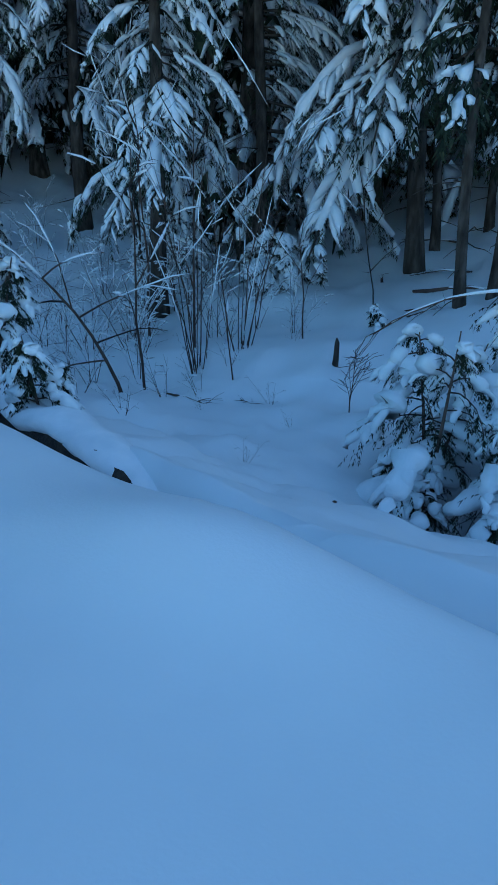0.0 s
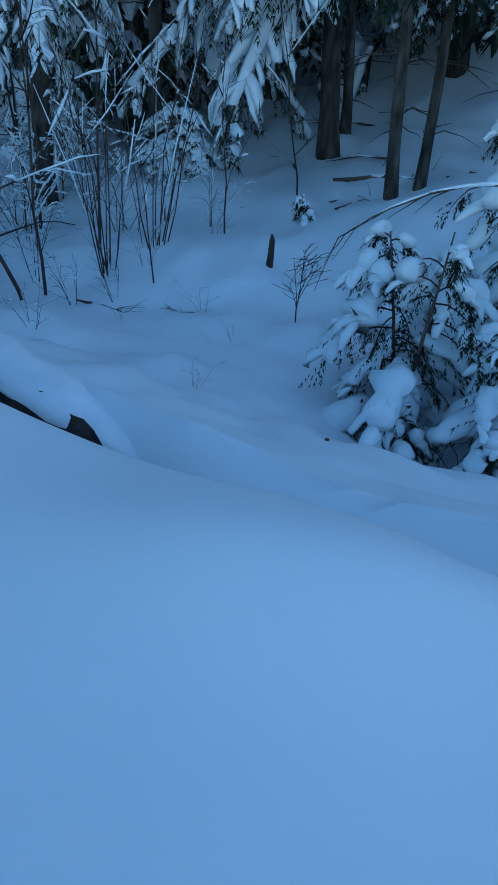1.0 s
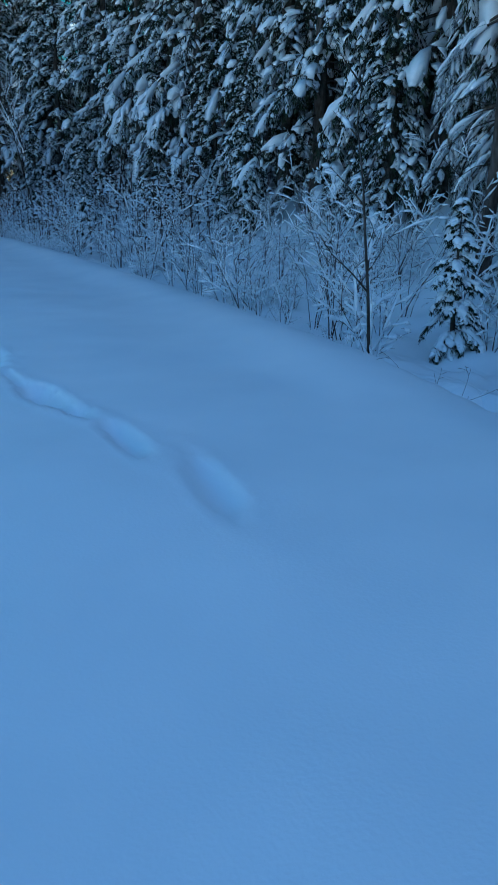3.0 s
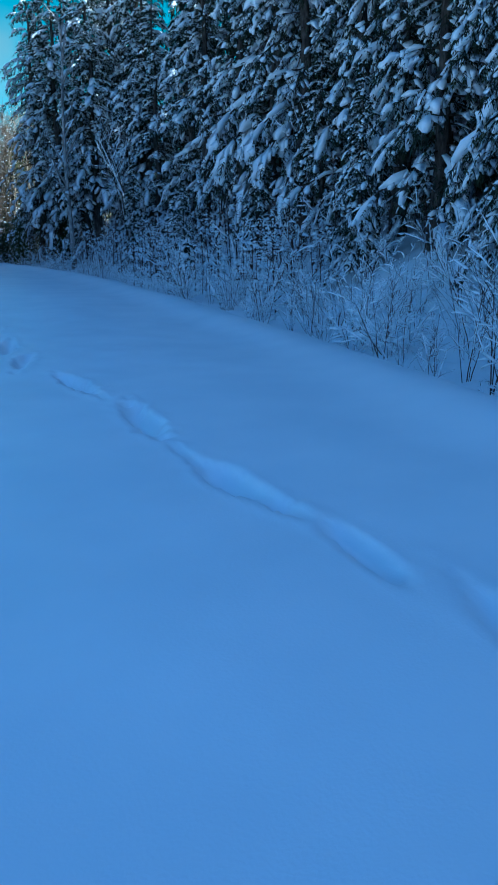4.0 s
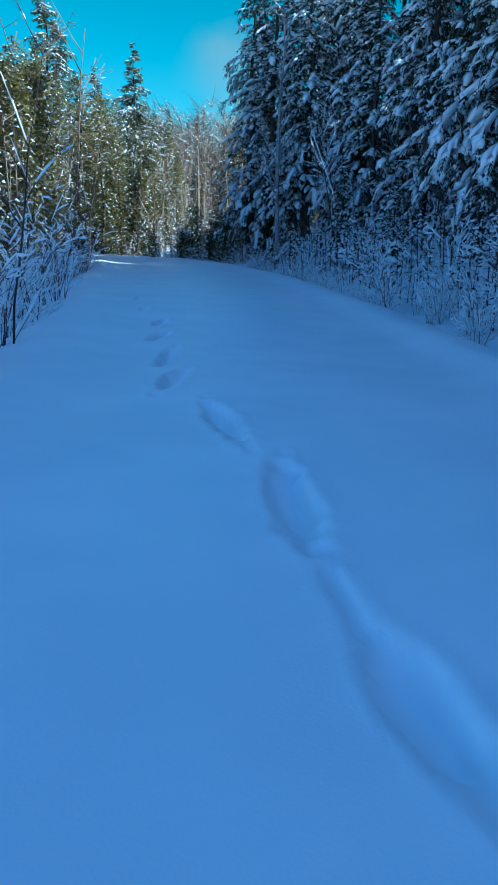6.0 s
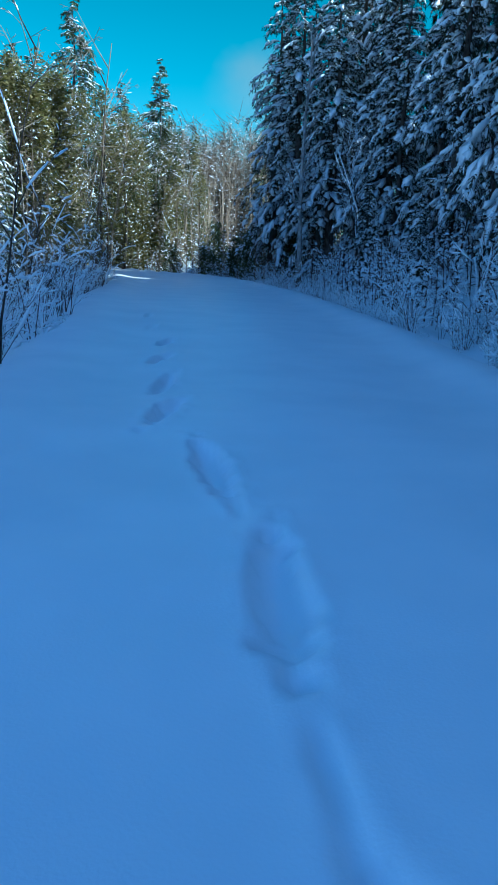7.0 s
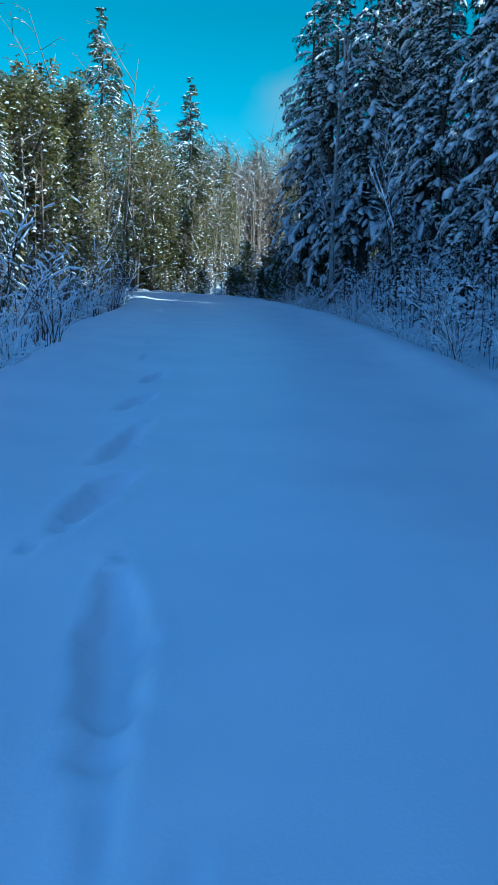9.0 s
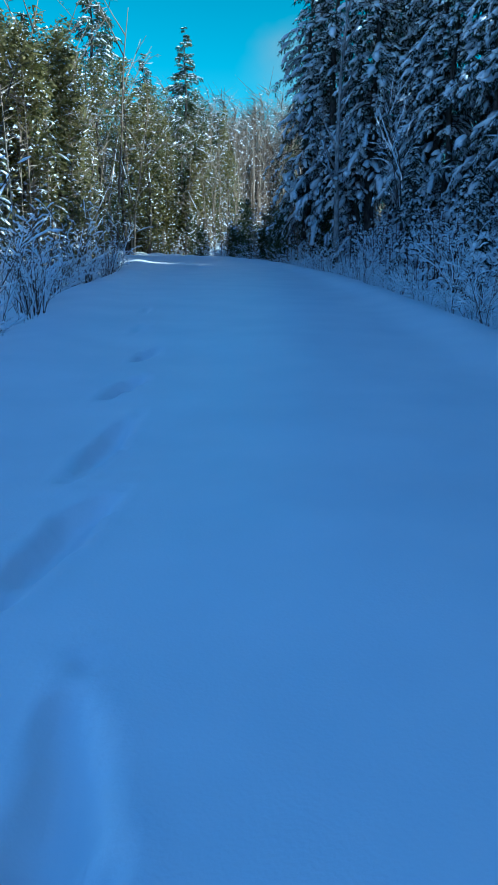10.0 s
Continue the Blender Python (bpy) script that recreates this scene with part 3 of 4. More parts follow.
def thicket(name, label, spots, low, high, mat, seed, twigs=26, snow=7, cone=False, cap=0.0):
    """A dense stand too far off to count: thin stems, fine twigs and flecks of snow."""
    r = random.Random(seed)
    root = tagged(new(name), label, "woods", kind="stuff")
    g, sn = Geo(), Geo()
    for x, y in spots:
        z = float(height(x, y))
        H = r.uniform(low, high)
        if cap:          # lower growth towards the near end
            H = min(H, 1.0 + cap * (y - 8.0) * r.uniform(0.8, 1.0))
        o = Vector((x, y, z - 0.1))
        top = o + Vector((r.uniform(-0.08, 0.08) * H, r.uniform(-0.08, 0.08) * H, H))
        g.ring_tube([o, o.lerp(top, 0.5), top], [0.012 * H ** 0.7, 0.009 * H ** 0.7, 0.004], 3)
        for k in range(twigs):
            t = r.uniform(0.06 if cone else 0.12, 1.0)
            p = o.lerp(top, t)
            a = r.uniform(0, 6.28)
            if cone:          # evergreen: boughs shorter towards the tip, set with small sprays
                reach = (0.2 * H * (1.02 - t) ** 0.75 + 0.1) * (0.75 + 0.35 * noise.noise((a, t * H * 0.6, x)))
                for j in range(3):
                    d = Vector((math.cos(a), math.sin(a), r.uniform(-0.45, 0.15)))
                    b = p + d * reach * r.uniform(0.35, 1.1) + Vector((r.gauss(0, 0.16), r.gauss(0, 0.16), r.gauss(0, 0.14)))
                    c = r.uniform(0, 6.28)
                    e = Vector((math.cos(c), math.sin(c), r.uniform(-0.9, 0.5)))
                    g.tuft(b, b + e * r.uniform(0.12, 0.34), Vector((-math.sin(c), math.cos(c), r.uniform(-0.8, 0.8))), r.uniform(0.035, 0.085))
                    if j == 0 and k < snow:
                        sn.heap(b + e * 0.1, 0.035 + 0.08 * r.random() ** 2.5, r)
            else:
                q = p + Vector((math.cos(a), math.sin(a), r.uniform(-0.1, 0.9))) * r.uniform(0.06, 0.17) * H
                g.tuft(p, q, Vector((-math.sin(a), math.cos(a), 0.5)), r.uniform(0.012, 0.04))
                if k < snow:
                    sn.heap(p.lerp(q, 0.6), r.uniform(0.04, 0.11), r)
    tagged(part("stems", g, mat, root), kind="stuff")
    tagged(part("snow_load", sn, CLUMP, root), kind="stuff")
    return root

# ---- bank beside the start of the walk ----
plant(big[0], 12.6, 1.22, 1.28, 40)
plant(big[1], 10.1, 5.0, 1.05, 10)
plant(big[1], 13.0, 8.4, 1.1, 130)
plant(big[0], 12.6, 4.2, 1.0, 200)
plant(big[1], 11.6, 9.8, 1.15, 250)
plant(big[0], 9.2, 11.6, 0.95, 300)
plant(tall, 9.74, 0.02, 1.0, 0)
plant(tall, 13.93, 1.14, 1.1, 100)
plant(tall, 10.61, -0.35, 0.95, 200, (0, 7))
plant(tall, 13.2, -1.6, 1.1, 20)
plant(tall, 15.5, 0.2, 1.1, 300)
cushion = [laden("snowy_bush", 101, 1.95, 0.95, 46, 0.15, "ragged evergreen bush bowed under fat cushions of snow", grass=30),
           laden("snowy_bush", 102, 1.5, 0.8, 34, 0.14, "low evergreen bush sagging under thick snow", grass=24),
           laden("snowy_bush", 103, 0.55, 0.32, 12, 0.11, "small evergreen sprig capped with snow", grass=18)]
plant(cushion[0], 5.25, -0.35, 1.0, 0)
plant(cushion[1], 4.95, -1.45, 1.0, 40)
plant(cushion[0], 6.0, -1.4, 1.1, 200)
plant(cushion[2], 4.55, -0.42, 1.0, 0)
plant(cushion[2], 4.4, -1.15, 1.1, 130)
pillar = [laden("young_spruce", 111, 1.65, 0.42, 30, 0.11, "young spruce buried in drooping clumps of snow", "tree"),
          laden("young_spruce", 112, 0.85, 0.36, 18, 0.10, "stunted spruce under a thick coat of snow", "tree")]
plant(pillar[0], 5.0, 4.42, 1.08, 0, (4, -5))
plant(pillar[1], 3.55, 2.62, 0.95, 0)
plant(pillar[1], 3.9, 2.75, 0.7, 140)
plant(pillar[1], 7.45, 8.05, 1.15, 70)
plant(pillar[1], 4.45, 6.1, 0.5, 30)
plant(pillar[1], 6.1, 5.2, 0.6, 310)
plant(pillar[1], 9.25, 1.05, 0.6, 250)
plant(young[0], 7.05, 9.9, 0.92, 0)
plant(young[0], 9.4, 10.2, 1.7, 120)
plant(young[0], 11.7, 2.65, 0.3, 20)
plant(clump_stems, 7.3, 2.95, 1.0, 0)
plant(clump_stems, 7.85, 2.6, 1.05, 140)
plant(bare("bare_shrub", 78, 0.75, 1, 0.3, TWIG, 0.0, 2, 0.013, 8, "small forked leafless shrub rising from smooth snow", curve=0.3, twig_len=0.62, rmin=0.003), 6.33, 0.72, 1.0, 0, (-14, -4))
for i, (x, y, s) in enumerate(((3.2, 4.0, 0.9), (3.02, 3.65, 0.75), (3.3, 4.2, 0.7), (4.2, 5.6, 0.8), (5.3, 5.9, 1.0), (4.4, 7.0, 0.9))):
    plant(brush[1], x, y, s, 67 * i)



def dead_branch(seed, L, label):
    """A fallen branch lying half in the snow, with a few side twigs and snow along the top."""
    r = random.Random(seed)
    root = tagged(new("dead_branch"), label, "branch")
    g, sn = Geo(), Geo()
    pts = bend_line(r, (0, 0, 0.03), 0.0, 0.12, -0.18, L, 7, 0.14)
    g.ring_tube(pts, [0.022 * L ** 0.5 * (1 - 0.85 * i / 7) + 0.002 for i in range(8)], 5)
    for k in range(6):
        q = bend_line(r, along(pts, r.uniform(0.3, 0.95)), r.choice((-1, 1)) * r.uniform(0.4, 1.1), r.uniform(-0.1, 0.7), -0.2, L * r.uniform(0.12, 0.35), 3, 0.2)
        g.ring_tube(q, [0.006, 0.005, 0.003, 0.002], 3)
    sn.clump([along(pts, 0.15 + 0.5 * i / 5) for i in range(6)], 0.022 * L ** 0.5, r, 5, 0.9)
    tagged(part("branch", g, TWIG, root), kind="stuff")
    part("snow_load", sn, CLUMP, root)
    return root


sticks = [dead_branch(7, 1.5, "fallen dark branch half buried in snow"), dead_branch(8, 0.8, "short dead twig lying on the snow")]
for x, y, k, s, a in ((6.6, 3.05, 0, 0.6, 250), (10.1, 0.85, 0, 1.2, 330), (10.9, 0.9, 0, 1.3, 300), (9.5, 0.7, 0, 0.9, 340), (3.55, 0.05, 1, 0.9, 160), (11.8, 1.6, 0, 1.0, 20), (12.6, 0.2, 0, 0.8, 130), (11.2, -0.7, 0, 0.9, 330),
                      (14.8, 0.6, 0, 1.0, 75), (3.1, -0.1, 1, 0.8, 200), (3.3, 0.3, 1, 0.6, 120), (6.4, 1.7, 1, 0.5, 80), (6.6, 2.5, 1, 0.4, 10), (5.6, 0.2, 1, 0.5, 300)):
    plant(sticks[k], x, y, s, a)
# broken stub and a bent sapling by the ditch
stub = Geo()
stub.ring_tube([Vector((0, 0, -0.1)), Vector((0.01, 0, 0.12)), Vector((0.03, 0.01, 0.30)), Vector((0.03, 0.02, 0.36))], [0.045, 0.036, 0.03, 0.008], 8)
stub_root = tagged(new("tree_stump"), "short broken grey stump sticking out of the snow", "stump")
part("stump", stub, BARK, stub_root)
stub_root.matrix_basis = Matrix.Translation((7.4, 1.16, ground_z(7.4, 1.16) - 0.02)) @ pose(0, 0, 0, 6, -8, 0)
bent = bare("bent_sapling", 97, 2.9, 1, 0.06, TWIG, 0.3, 2, 0.02, 5, "thin dark sapling bent over the ditch", "tree", 0.55, 0.4)


def leaning_tree(seed):
    """A thin tree that leans out over the bank, its crown bowed by snow."""
    r = random.Random(seed)
    root = tagged(new("leaning_tree"), "slender dark tree leaning over the bank, snow on its bowed top", "tree")
    g, sn = Geo(), Geo()
    stem = bend_line(r, (0, 0, -0.15), 2.25, 1.3, -0.75, 2.95, 9, 0.05)
    g.ring_tube(stem, [0.024 * (1 - 0.85 * i / 9) + 0.002 for i in range(10)], 6)
    for at_, az_, pitch, L in ((0.22, 2.6, 0.1, 1.0), (0.3, -0.8, 0.35, 0.9), (0.42, -0.9, 0.55, 1.5), (0.46, 1.2, 1.25, 1.5), (0.5, 2.7, 0.2, 0.9), (0.62, -0.7, 0.6, 0.8), (0.7, 2.9, 0.3, 0.9), (0.85, 1.6, 0.5, 0.7)):
        limb = bend_line(r, along(stem, at_), az_, pitch, -0.5, L, 5, 0.12)
        g.ring_tube(limb, [0.011 * (1 - 0.75 * i / 5) + 0.001 for i in range(6)], 4)
        if at_ > 0.4:
            sn.clump([along(limb, 0.35 + 0.6 * i / 4) for i in range(5)], 0.014, r, 5, 0.9)
        for k in range(5):
            twig = bend_line(r, along(limb, r.uniform(0.3, 0.95)), az_ + r.uniform(-1.1, 1.1), r.uniform(-0.2, 0.8), -0.4, L * r.uniform(0.15, 0.35), 3, 0.2)
            g.ring_tube(twig, [0.004, 0.003, 0.003, 0.0018], 3)
            if r.random() < 0.45:
                sn.clump(twig, 0.009, r, 4, 0.9)
    sn.clump([along(stem, 0.62 + 0.36 * i / 6) for i in range(7)], 0.024, r, 6, 0.9)
    tagged(part("crown", g, TWIG, root), kind="stuff")
    tagged(part("snow_load", sn, CLUMP, root), kind="stuff")
    return root


plant(leaning_tree(131), 6.25, 3.42, 1.0, 0)


def arching_branch(seed):
    """One long limb bowed over the bush, with snow along its back."""
    r = random.Random(seed)
    root = tagged(new("arching_branch"), "long bare limb arching over the bush, snow along its back", "branch")
    g, sn = Geo(), Geo()
    limb = bend_line(r, (0, 0, -0.2), 1.75, 1.3, -1.85, 3.8, 12, 0.05)
    g.ring_tube(limb, [0.03 * (1 - 0.8 * i / 12) for i in range(13)], 6)
    sn.clump([along(limb, 0.4 + 0.56 * i / 12) for i in range(13)], 0.018, r, 6, 0.9)
    for k in range(9):
        twig = bend_line(r, along(limb, r.uniform(0.5, 1.0)), 1.75 + r.uniform(-1.2, 1.2), r.uniform(-0.9, 0.1), -0.5, r.uniform(0.25, 0.6), 4, 0.2)
        g.ring_tube(twig, [0.006, 0.005, 0.004, 0.003, 0.002], 3)
    part("limb", g, TWIG, root)
    tagged(part("snow_load", sn, CLUMP, root), kind="stuff")
    return root


plant(arching_branch(141), 5.6, -2.75, 1.0, 0)
for x, y, s in ((6.5, 1.65, 0.4), (6.2, 2.4, 0.25), (5.9, 1.2, 0.25), (7.0, 0.3, 0.3), (4.6, 1.2, 0.3), (8.3, 2.0, 0.45), (8.8, 3.2, 0.8), (7.6, 4.0, 0.9)):
    plant(brush[1], x, y, s, 100 * x)

# ---- right-hand side of the road ----
for x, y, k, s, a in ((10.3, 60.8, 1, 1.1, 50), (6.5, 62.0, 1, 1.0, 140), (7.7, 60.0, 1, 1.06, 260), (7.3, 63.5, 0, 1.05, 30), (9.4, 56.0, 1, 1.0, 10), (11.2, 57.5, 1, 1.1, 80), (12.6, 63.0, 1, 1.1, 190), (12.1, 53.8, 1, 1.05, 120), (12.5, 42.5, 0, 1.05, 200), (13.2, 35.8, 2, 1.0, 60),
                      (11.45, 20.6, 0, 0.85, 30), (12.0, 18.0, 0, 0.8, 140), (10.6, 16.2, 2, 0.8, 10), (15.5, 52, 0, 1.0, 250), (16.0, 40.0, 0, 1.0, 310), (17.5, 33, 1, 0.9, 20),
                      (17, 27, 0, 0.9, 75), (14.6, 24.5, 0, 0.7, 175), (9.6, 46.5, 2, 0.6, 45), (12.6, 14, 0, 0.7, 15), (14.5, 10.5, 0, 0.8, 80), (15.5, 6.5, 0, 0.8, 130),
                      (17, 3, 0, 0.9, 30), (18, -1.5, 0, 0.9, 270), (15, 14.8, 1, 0.8, 330), (8.4, 60.0, 1, 0.9, 70), (8.8, 56.5, 0, 0.9, 330)):
    plant(mid[k], x, y, s, a)
for x, y, s, a in ((10.2, 22.5, 0.6, 0), (12.0, 28.5, 0.75, 90), (11.0, 32.0, 0.6, 200), (13.5, 31.5, 0.9, 250), (9.8, 38.0, 0.45, 120)):
    plant(mid[2], x, y, s, a)
birch = bare("birch_tree", 91, 21.0, 1, 0.05, PALE, 0.35, 2, 0.15, 12, "tall pale birch trunk with thin bare limbs", "tree", 0.08, 0.2, 4, 0.45)
thorn = bare("bare_tree", 93, 8.5, 2, 0.22, BARK, 0.65, 2, 0.05, 8, "bare tree among the spruces with snow on its limbs", "tree", 0.4, 0.4, 4, 0.9, 0.006)
for x, y, s, a in ((11.2, 38.5, 1.0, 0), (13.8, 32.5, 1.1, 100), (10.0, 47.5, 1.0, 200), (12.6, 26.0, 0.9, 300), (11.0, 29.5, 0.8, 50), (10.8, 52.5, 1.1, 150), (9.6, 13.0, 0.5, 20), (11.4, 6.0, 0.6, 220)):
    plant(thorn, x, y, s, a)
plant(birch, 7.4, 54.5, 1.0, 0)
plant(birch, 12.5, 58, 1.05, 100, (0, 3))
plant(birch, 15.5, 36.5, 0.75, 200, (-3, -9), label="leaning pale bare tree on the snowy slope")
plant(birch, 16.4, 38.0, 0.7, 250, (0, -3))
sapling = bare("sapling", 95, 4.2, 1, 0.05, BARK, 0.12, 2, 0.017, 7, "slender roadside sapling with bare side branches", "tree", 0.15, 0.35)
plant(bare("sapling", 96, 3.4, 1, 0.02, BARK, 0.3, 2, 0.017, 6, "straight slender sapling at the edge of the ditch", "tree", 0.05, 0.22), 4.95, 9.05, 1.5, 30, (-1, -1))
plant(sapling, 9.6, 1.22, 0.75, 200, label="thin dark pole standing in the snow")
plant(sapling, 5.75, 16.6, 0.5, 120)
plant(sapling, -2.42, 17.6, 1.2, 60, (0, 1), label="thin dark sapling at the edge of the road")
plant(sapling, -3.6, 24.5, 1.25, 160, (0, 8))
plant(arch, 9.3, 41.0, 1.25, 0)
plant(arch, 8.2, 34.0, 0.8, 120)
plant(arch, 9.0, 50.0, 1.0, 210)
plant(arch, 8.3, 9.6, 0.65, 40)
plant(arch, 8.8, 13.5, 0.7, 190)
plant(arch, 10.5, 27.0, 0.8, 70)
plant(pillar[0], 8.0, 33.5, 1.5, 40)
plant(young[0], 10.9, 43.2, 1.35, 40)
plant(young[0], 12.0, 42.0, 1.1, 150)
plant(young[1], 12.8, 40.2, 1.2, 230)

rnd = random.Random(77)
# frosted shrubs along the right shoulder and up the slope
for i in range(190):
    y = 8.8 + 62 * (i + rnd.random()) / 190
    d = rnd.choice((rnd.uniform(0.35, 1.4), rnd.uniform(0.6, 5.5)))
    x = float(at(RIGHT, y)) + d
    k = rnd.choice((0, 0, 1, 1, 2))
    plant(shrubs[k], x, y, rnd.uniform(0.55, 1.05) * (0.8 if d < 1 else 1.0), rnd.uniform(0, 360), group="frosted shrubs along the road")
for i in range(14):
    y = 5.5 + 9 * rnd.random()
    x = float(at(RIGHT, y)) + rnd.uniform(2.2, 6.5)
    plant(light_shrub, x, y, rnd.uniform(0.5, 1.0), rnd.uniform(0, 360), group="frosted shrubs on the bank")
for i in range(42):
    y = 9.5 + 17 * (i + rnd.random()) / 42
    x = float(at(RIGHT, y)) + rnd.uniform(1.2, 6.5)
    plant(shrubs[rnd.choice((0, 1, 1, 2))], x, y, rnd.uniform(0.6, 1.1), rnd.uniform(0, 360), group="frosted shrubs on the bank")
for x, y, k, s in ((7.2, 3.8, 2, 1.0), (7.9, 4.3, 2, 1.15), (8.6, 3.3, 0, 1.1), (8.2, 5.2, 2, 1.2), (6.9, 4.7, 0, 1.0), (9.2, 2.9, 2, 1.0), (7.0, 5.6, 1, 1.1), (5.6, 4.6, 1, 1.0), (8.9, 2.2, 0, 0.8), (6.4, 4.0, 1, 0.9)):
    plant(light_shrub, x, y, s * 0.9, 77 * x, group="frosted shrubs on the bank")

# woods on the hillside; the hidden rear rows are added only to shade the road
spots = []
for i in range(22):
    for j in range(7):
        y = -3 + 3.1 * i + rnd.uniform(-1.1, 1.1)
        d = (7.5 if y > 12 else 10.5) + 3.2 * j + rnd.uniform(-1.1, 1.1)
        x = float(at(RIGHT, y)) + d
        # openings are left where sun should reach the far road and the bend
        if (y < 4.5 and x < 17) or y > 57 or (j > 4 and y > 48) or (40 < y < 47 and x < 16.5):
            continue
        spots.append((x, y))
for x, y in spots:
    plant(mid[rnd.choice((0, 1))] if x - float(at(RIGHT, y)) < 9.2 and y > 12 else back[0 if x - float(at(RIGHT, y)) < 18 else 1], x, y, rnd.uniform(0.85, 1.2), rnd.uniform(0, 360), group="spruces on the hillside")

for i in range(16):
    y = 22 + 40 * (i + rnd.random()) / 16
    x = float(at(RIGHT, y)) + rnd.uniform(2.0, 5.5)
    plant(arch, x, y, rnd.uniform(0.55, 1.0), rnd.uniform(0, 360), group="arching bushes below the trees")

# ---- left-hand side ----
for i in range(105):
    y = 13.5 + 36 * (i + rnd.random()) / 105
    e = rnd.choice((rnd.uniform(0.2, 1.0), rnd.uniform(0.3, 4.0)))
    x = float(at(LEFT, y)) - e
    pick = rnd.choice((brush[0], brush[0], shrubs[2], shrubs[1], shrubs[0]))
    plant(pick, x, y, rnd.uniform(0.6, 1.25), rnd.uniform(0, 360), group="shrubs along the left shoulder")
for x, y, s in ((-7.1, 72.0, 1.2), (-8.3, 74.0, 1.15), (-5.8, 74.0, 1.0), (-10.4, 68.0, 1.05)):
    plant(wood[1], x, y, s, 130 * x)
for x, y, s in ((-6.4, 74.0, 1.2), (-7.6, 69.0, 1.1), (-4.8, 77.0, 1.1), (-9.0, 66.0, 1.1)):
    plant(lit[1], x, y, s, 90 * x)
plant(lit[0], -9.4, 79.5, 1.15, 0)
plant(lit[0], -2.2, 89.4, 0.98, 100)
plant(lit[0], -6.0, 87.0, 0.85, 200)
plant(lit[0], -4.4, 84.5, 0.4, 10)
plant(lit[0], -11.5, 82.0, 0.8, 50)
plant(lit[0], 0.8, 92.0, 0.62, 250)
plant(lit[0], -14.0, 76.0, 0.9, 300)
plant(young[0], 1.5, 105.0, 1.9, 0, label="small snow-white spruce at the bend of the road")
plant(birch, -12.5, 39.0, 0.58, 30, (0, 34), label="sunlit pale tree leaning over the brush")
left = []
for i in range(3000):
    y = rnd.uniform(28, 92)
    e = rnd.uniform(2.0, 15) if y > 40 else rnd.uniform(4, 15)
    x = float(at(LEFT, y)) - e
    if any((x - a) ** 2 + (y - b) ** 2 < 3.6 for a, b in left):
        continue
    left.append((x, y))
    if len(left) > 110:
        break
for x, y in left:
    k = rnd.random()
    s = rnd.uniform(0.75, 1.2) * (0.7 + 0.3 * min(1, (y - 28) / 16))
    ob = lit[1] if k < 0.38 else wood[0] if k < 0.6 else wood[1] if k < 0.86 else lit[0]
    s = min(s * (0.62 if ob is lit[0] else 1.0 if ob is lit[1] else 0.72), (1.0 + 0.25 * (y - 8)) / (20.0 if ob is lit[0] else 12.5))
    plant(ob, x, y, s, rnd.uniform(0, 360), group="mixed trees beyond the left shoulder")
# woods beyond the bend
for i in range(60):
    y = rnd.uniform(90, 122)
    x = rnd.uniform(-26, 20)
    if float(at(LEFT, y)) - 3 < x < float(at(RIGHT, y)) + 3:
        continue
    k = rnd.random()
    ob = wood[0] if k < 0.42 else wood[1] if k < 0.84 else lit[1] if k < 0.93 else lit[0]
    plant(ob, x, y, rnd.uniform(0.7, 1.0) * (0.6 if ob is lit[0] else 1.0), rnd.uniform(0, 360), group="woods beyond the bend")
# brush under the trees at the bend
for i in range(25):
    y = rnd.uniform(76, 100)
    x = rnd.uniform(-14, 10)
    if float(at(LEFT, y)) - 1 < x < float(at(RIGHT, y)) + 0.5:
        continue
    plant(wood[rnd.choice((0, 1))], x, y, rnd.uniform(0.2, 0.42), rnd.uniform(0, 360), group="brush at the bend")
# edge of the woods on the outer side of the bend
for i in range(46):
    y = 66 + 44 * (i + rnd.random()) / 46
    x = float(at(RIGHT, y)) + rnd.uniform(2.0, 8.0)
    k = rnd.random()
    ob = wood[0] if k < 0.46 else wood[1] if k < 0.9 else lit[1]
    if y > 76 or x > 9:
        plant(ob, x, y, rnd.uniform(0.55, 0.85), rnd.uniform(0, 360), group="woods beyond the bend")


def scatter(n, ylo, yhi, xlo, xhi, margin):
    """Spots outside the road."""
    out = []
    while len(out) < n:
        y, x = rnd.uniform(ylo, yhi), rnd.uniform(xlo, xhi)
        if x < float(at(LEFT, y)) - margin or x > float(at(RIGHT, y)) + margin:
            out.append((x, y))
    return out


thicket("far_woods", "dense bare tan woods beyond the bend, lit by sun", scatter(800, 80, 125, -34, 24, 2.0), 4, 13, TAN, 3, snow=7)
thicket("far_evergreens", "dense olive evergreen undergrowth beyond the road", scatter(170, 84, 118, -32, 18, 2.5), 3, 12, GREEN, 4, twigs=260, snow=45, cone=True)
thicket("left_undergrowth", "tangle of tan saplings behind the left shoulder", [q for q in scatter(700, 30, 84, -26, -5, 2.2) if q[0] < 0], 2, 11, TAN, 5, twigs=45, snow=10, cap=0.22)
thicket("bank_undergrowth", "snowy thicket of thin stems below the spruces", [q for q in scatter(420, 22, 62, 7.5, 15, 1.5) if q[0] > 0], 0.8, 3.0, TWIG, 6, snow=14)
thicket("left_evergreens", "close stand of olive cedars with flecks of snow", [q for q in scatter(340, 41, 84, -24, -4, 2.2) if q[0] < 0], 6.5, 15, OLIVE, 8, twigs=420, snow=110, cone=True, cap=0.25)
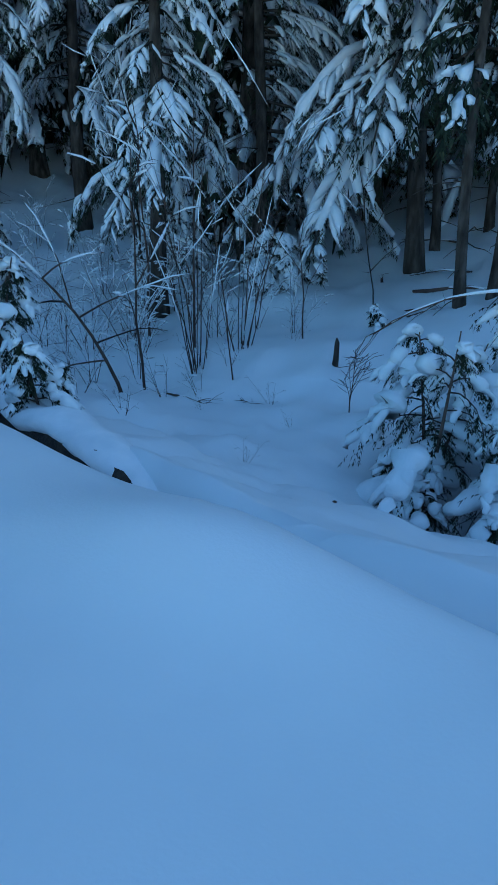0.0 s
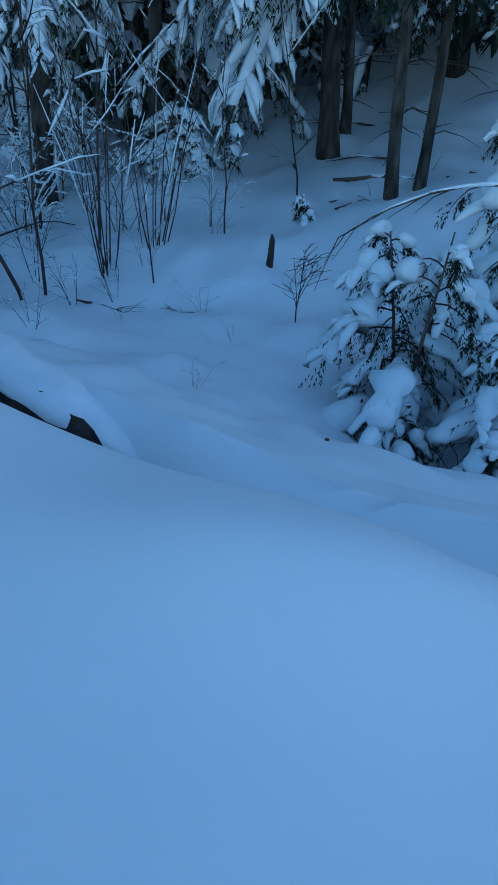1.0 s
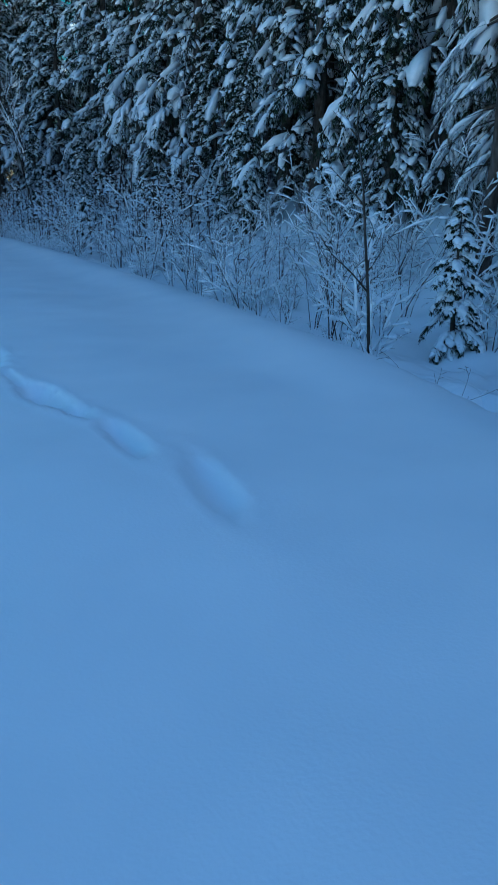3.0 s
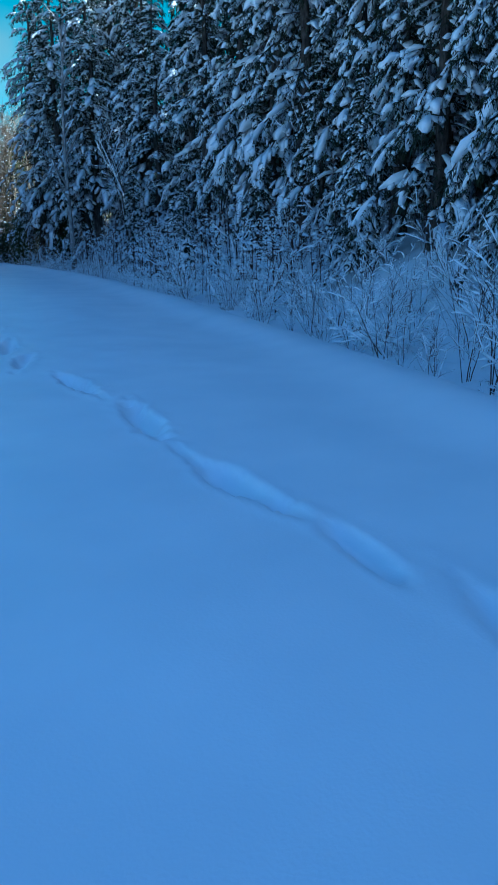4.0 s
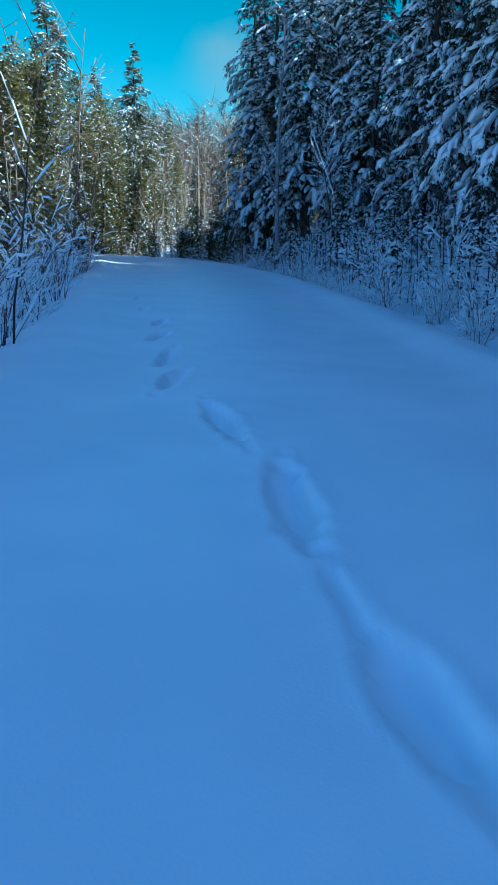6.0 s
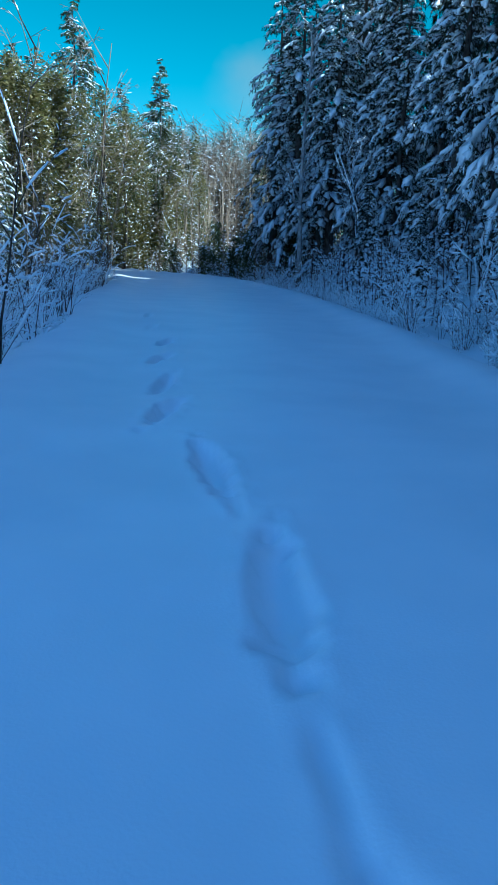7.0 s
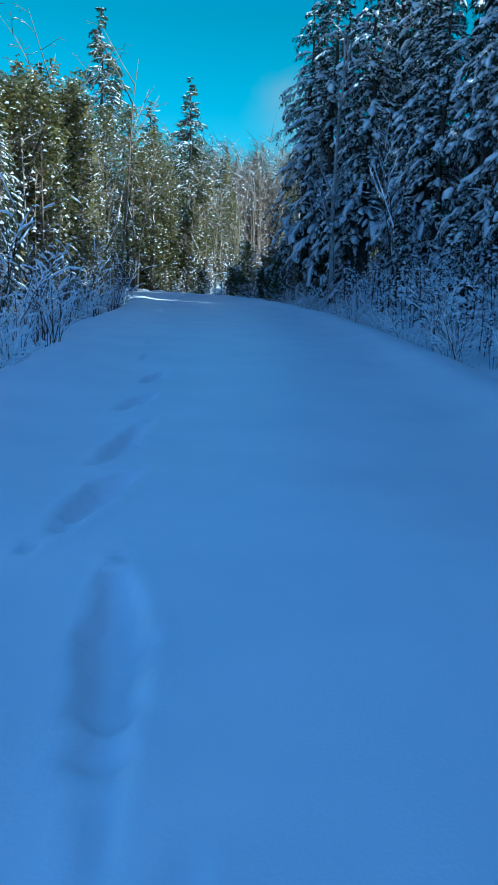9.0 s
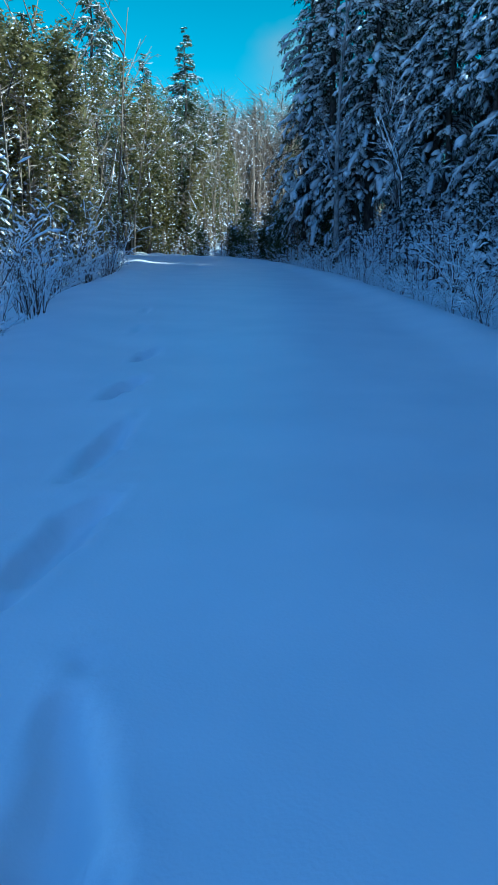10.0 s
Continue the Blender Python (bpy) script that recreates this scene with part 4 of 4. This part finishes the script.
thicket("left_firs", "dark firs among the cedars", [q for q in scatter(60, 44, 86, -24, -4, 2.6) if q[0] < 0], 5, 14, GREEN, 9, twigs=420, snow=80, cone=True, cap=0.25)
for x, y, s in ((9.9, 8.9, 1.0), (8.5, 10.0, 0.9), (11.0, 3.4, 0.8), (12.0, 6.0, 1.1)):
    plant(young[1], x, y, s, 97 * x, (9 * math.sin(7 * x), 9 * math.cos(5 * y)))
for i in range(16):
    plant(light_shrub, rnd.uniform(7.6, 11.5), rnd.uniform(3.8, 10.5), rnd.uniform(0.8, 1.3), rnd.uniform(0, 360), group="frosted shrubs on the bank")
# low growth that closes the woods along the outer side of the bend
edge = []
for i in range(420):
    y = 58 + 44 * rnd.random()
    edge.append((float(at(RIGHT, y)) + rnd.uniform(0.8, 7.0), y))
thicket("bend_brush", "low tangle of bare tan brush at the bend", edge[:300], 0.9, 3.6, TAN, 12, twigs=60, snow=14)
thicket("bend_evergreens", "low dark evergreen growth under the trees at the bend", edge[360:], 1.5, 4.5, GREEN, 13, twigs=200, snow=45, cone=True)
bend = []
while len(bend) < 150:
    y = rnd.uniform(76, 100)
    x = rnd.uniform(-30, 1.5 - 0.25 * max(0, 88 - y))
    if x > float(at(RIGHT, y)) + 2.5:
        bend.append((x, y))
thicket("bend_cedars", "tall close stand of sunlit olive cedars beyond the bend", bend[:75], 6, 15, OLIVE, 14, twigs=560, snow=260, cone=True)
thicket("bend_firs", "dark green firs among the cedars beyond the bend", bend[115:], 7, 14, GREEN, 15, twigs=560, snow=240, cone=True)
thicket("bend_woods", "dense leafless tan woods closing the view down the road", [(rnd.uniform(-10, 14), rnd.uniform(96, 124)) for i in range(330)], 9, 15.5, TAN, 16, twigs=170, snow=26)
for i in range(12):
    plant(brush[1], rnd.uniform(5.0, 7.6), rnd.uniform(2.4, 5.6), rnd.uniform(0.4, 0.8), rnd.uniform(0, 360))
for x, y, s, a in ((7.0, 3.6, 1.05, 250), (7.9, 3.3, 1.1, 140), (8.4, 1.9, 0.7, 20), (6.9, 2.3, 0.5, 300), (8.6, 4.4, 1.2, 70)):
    plant(bent, x, y, s, a, (5 * math.sin(9 * x), -8))
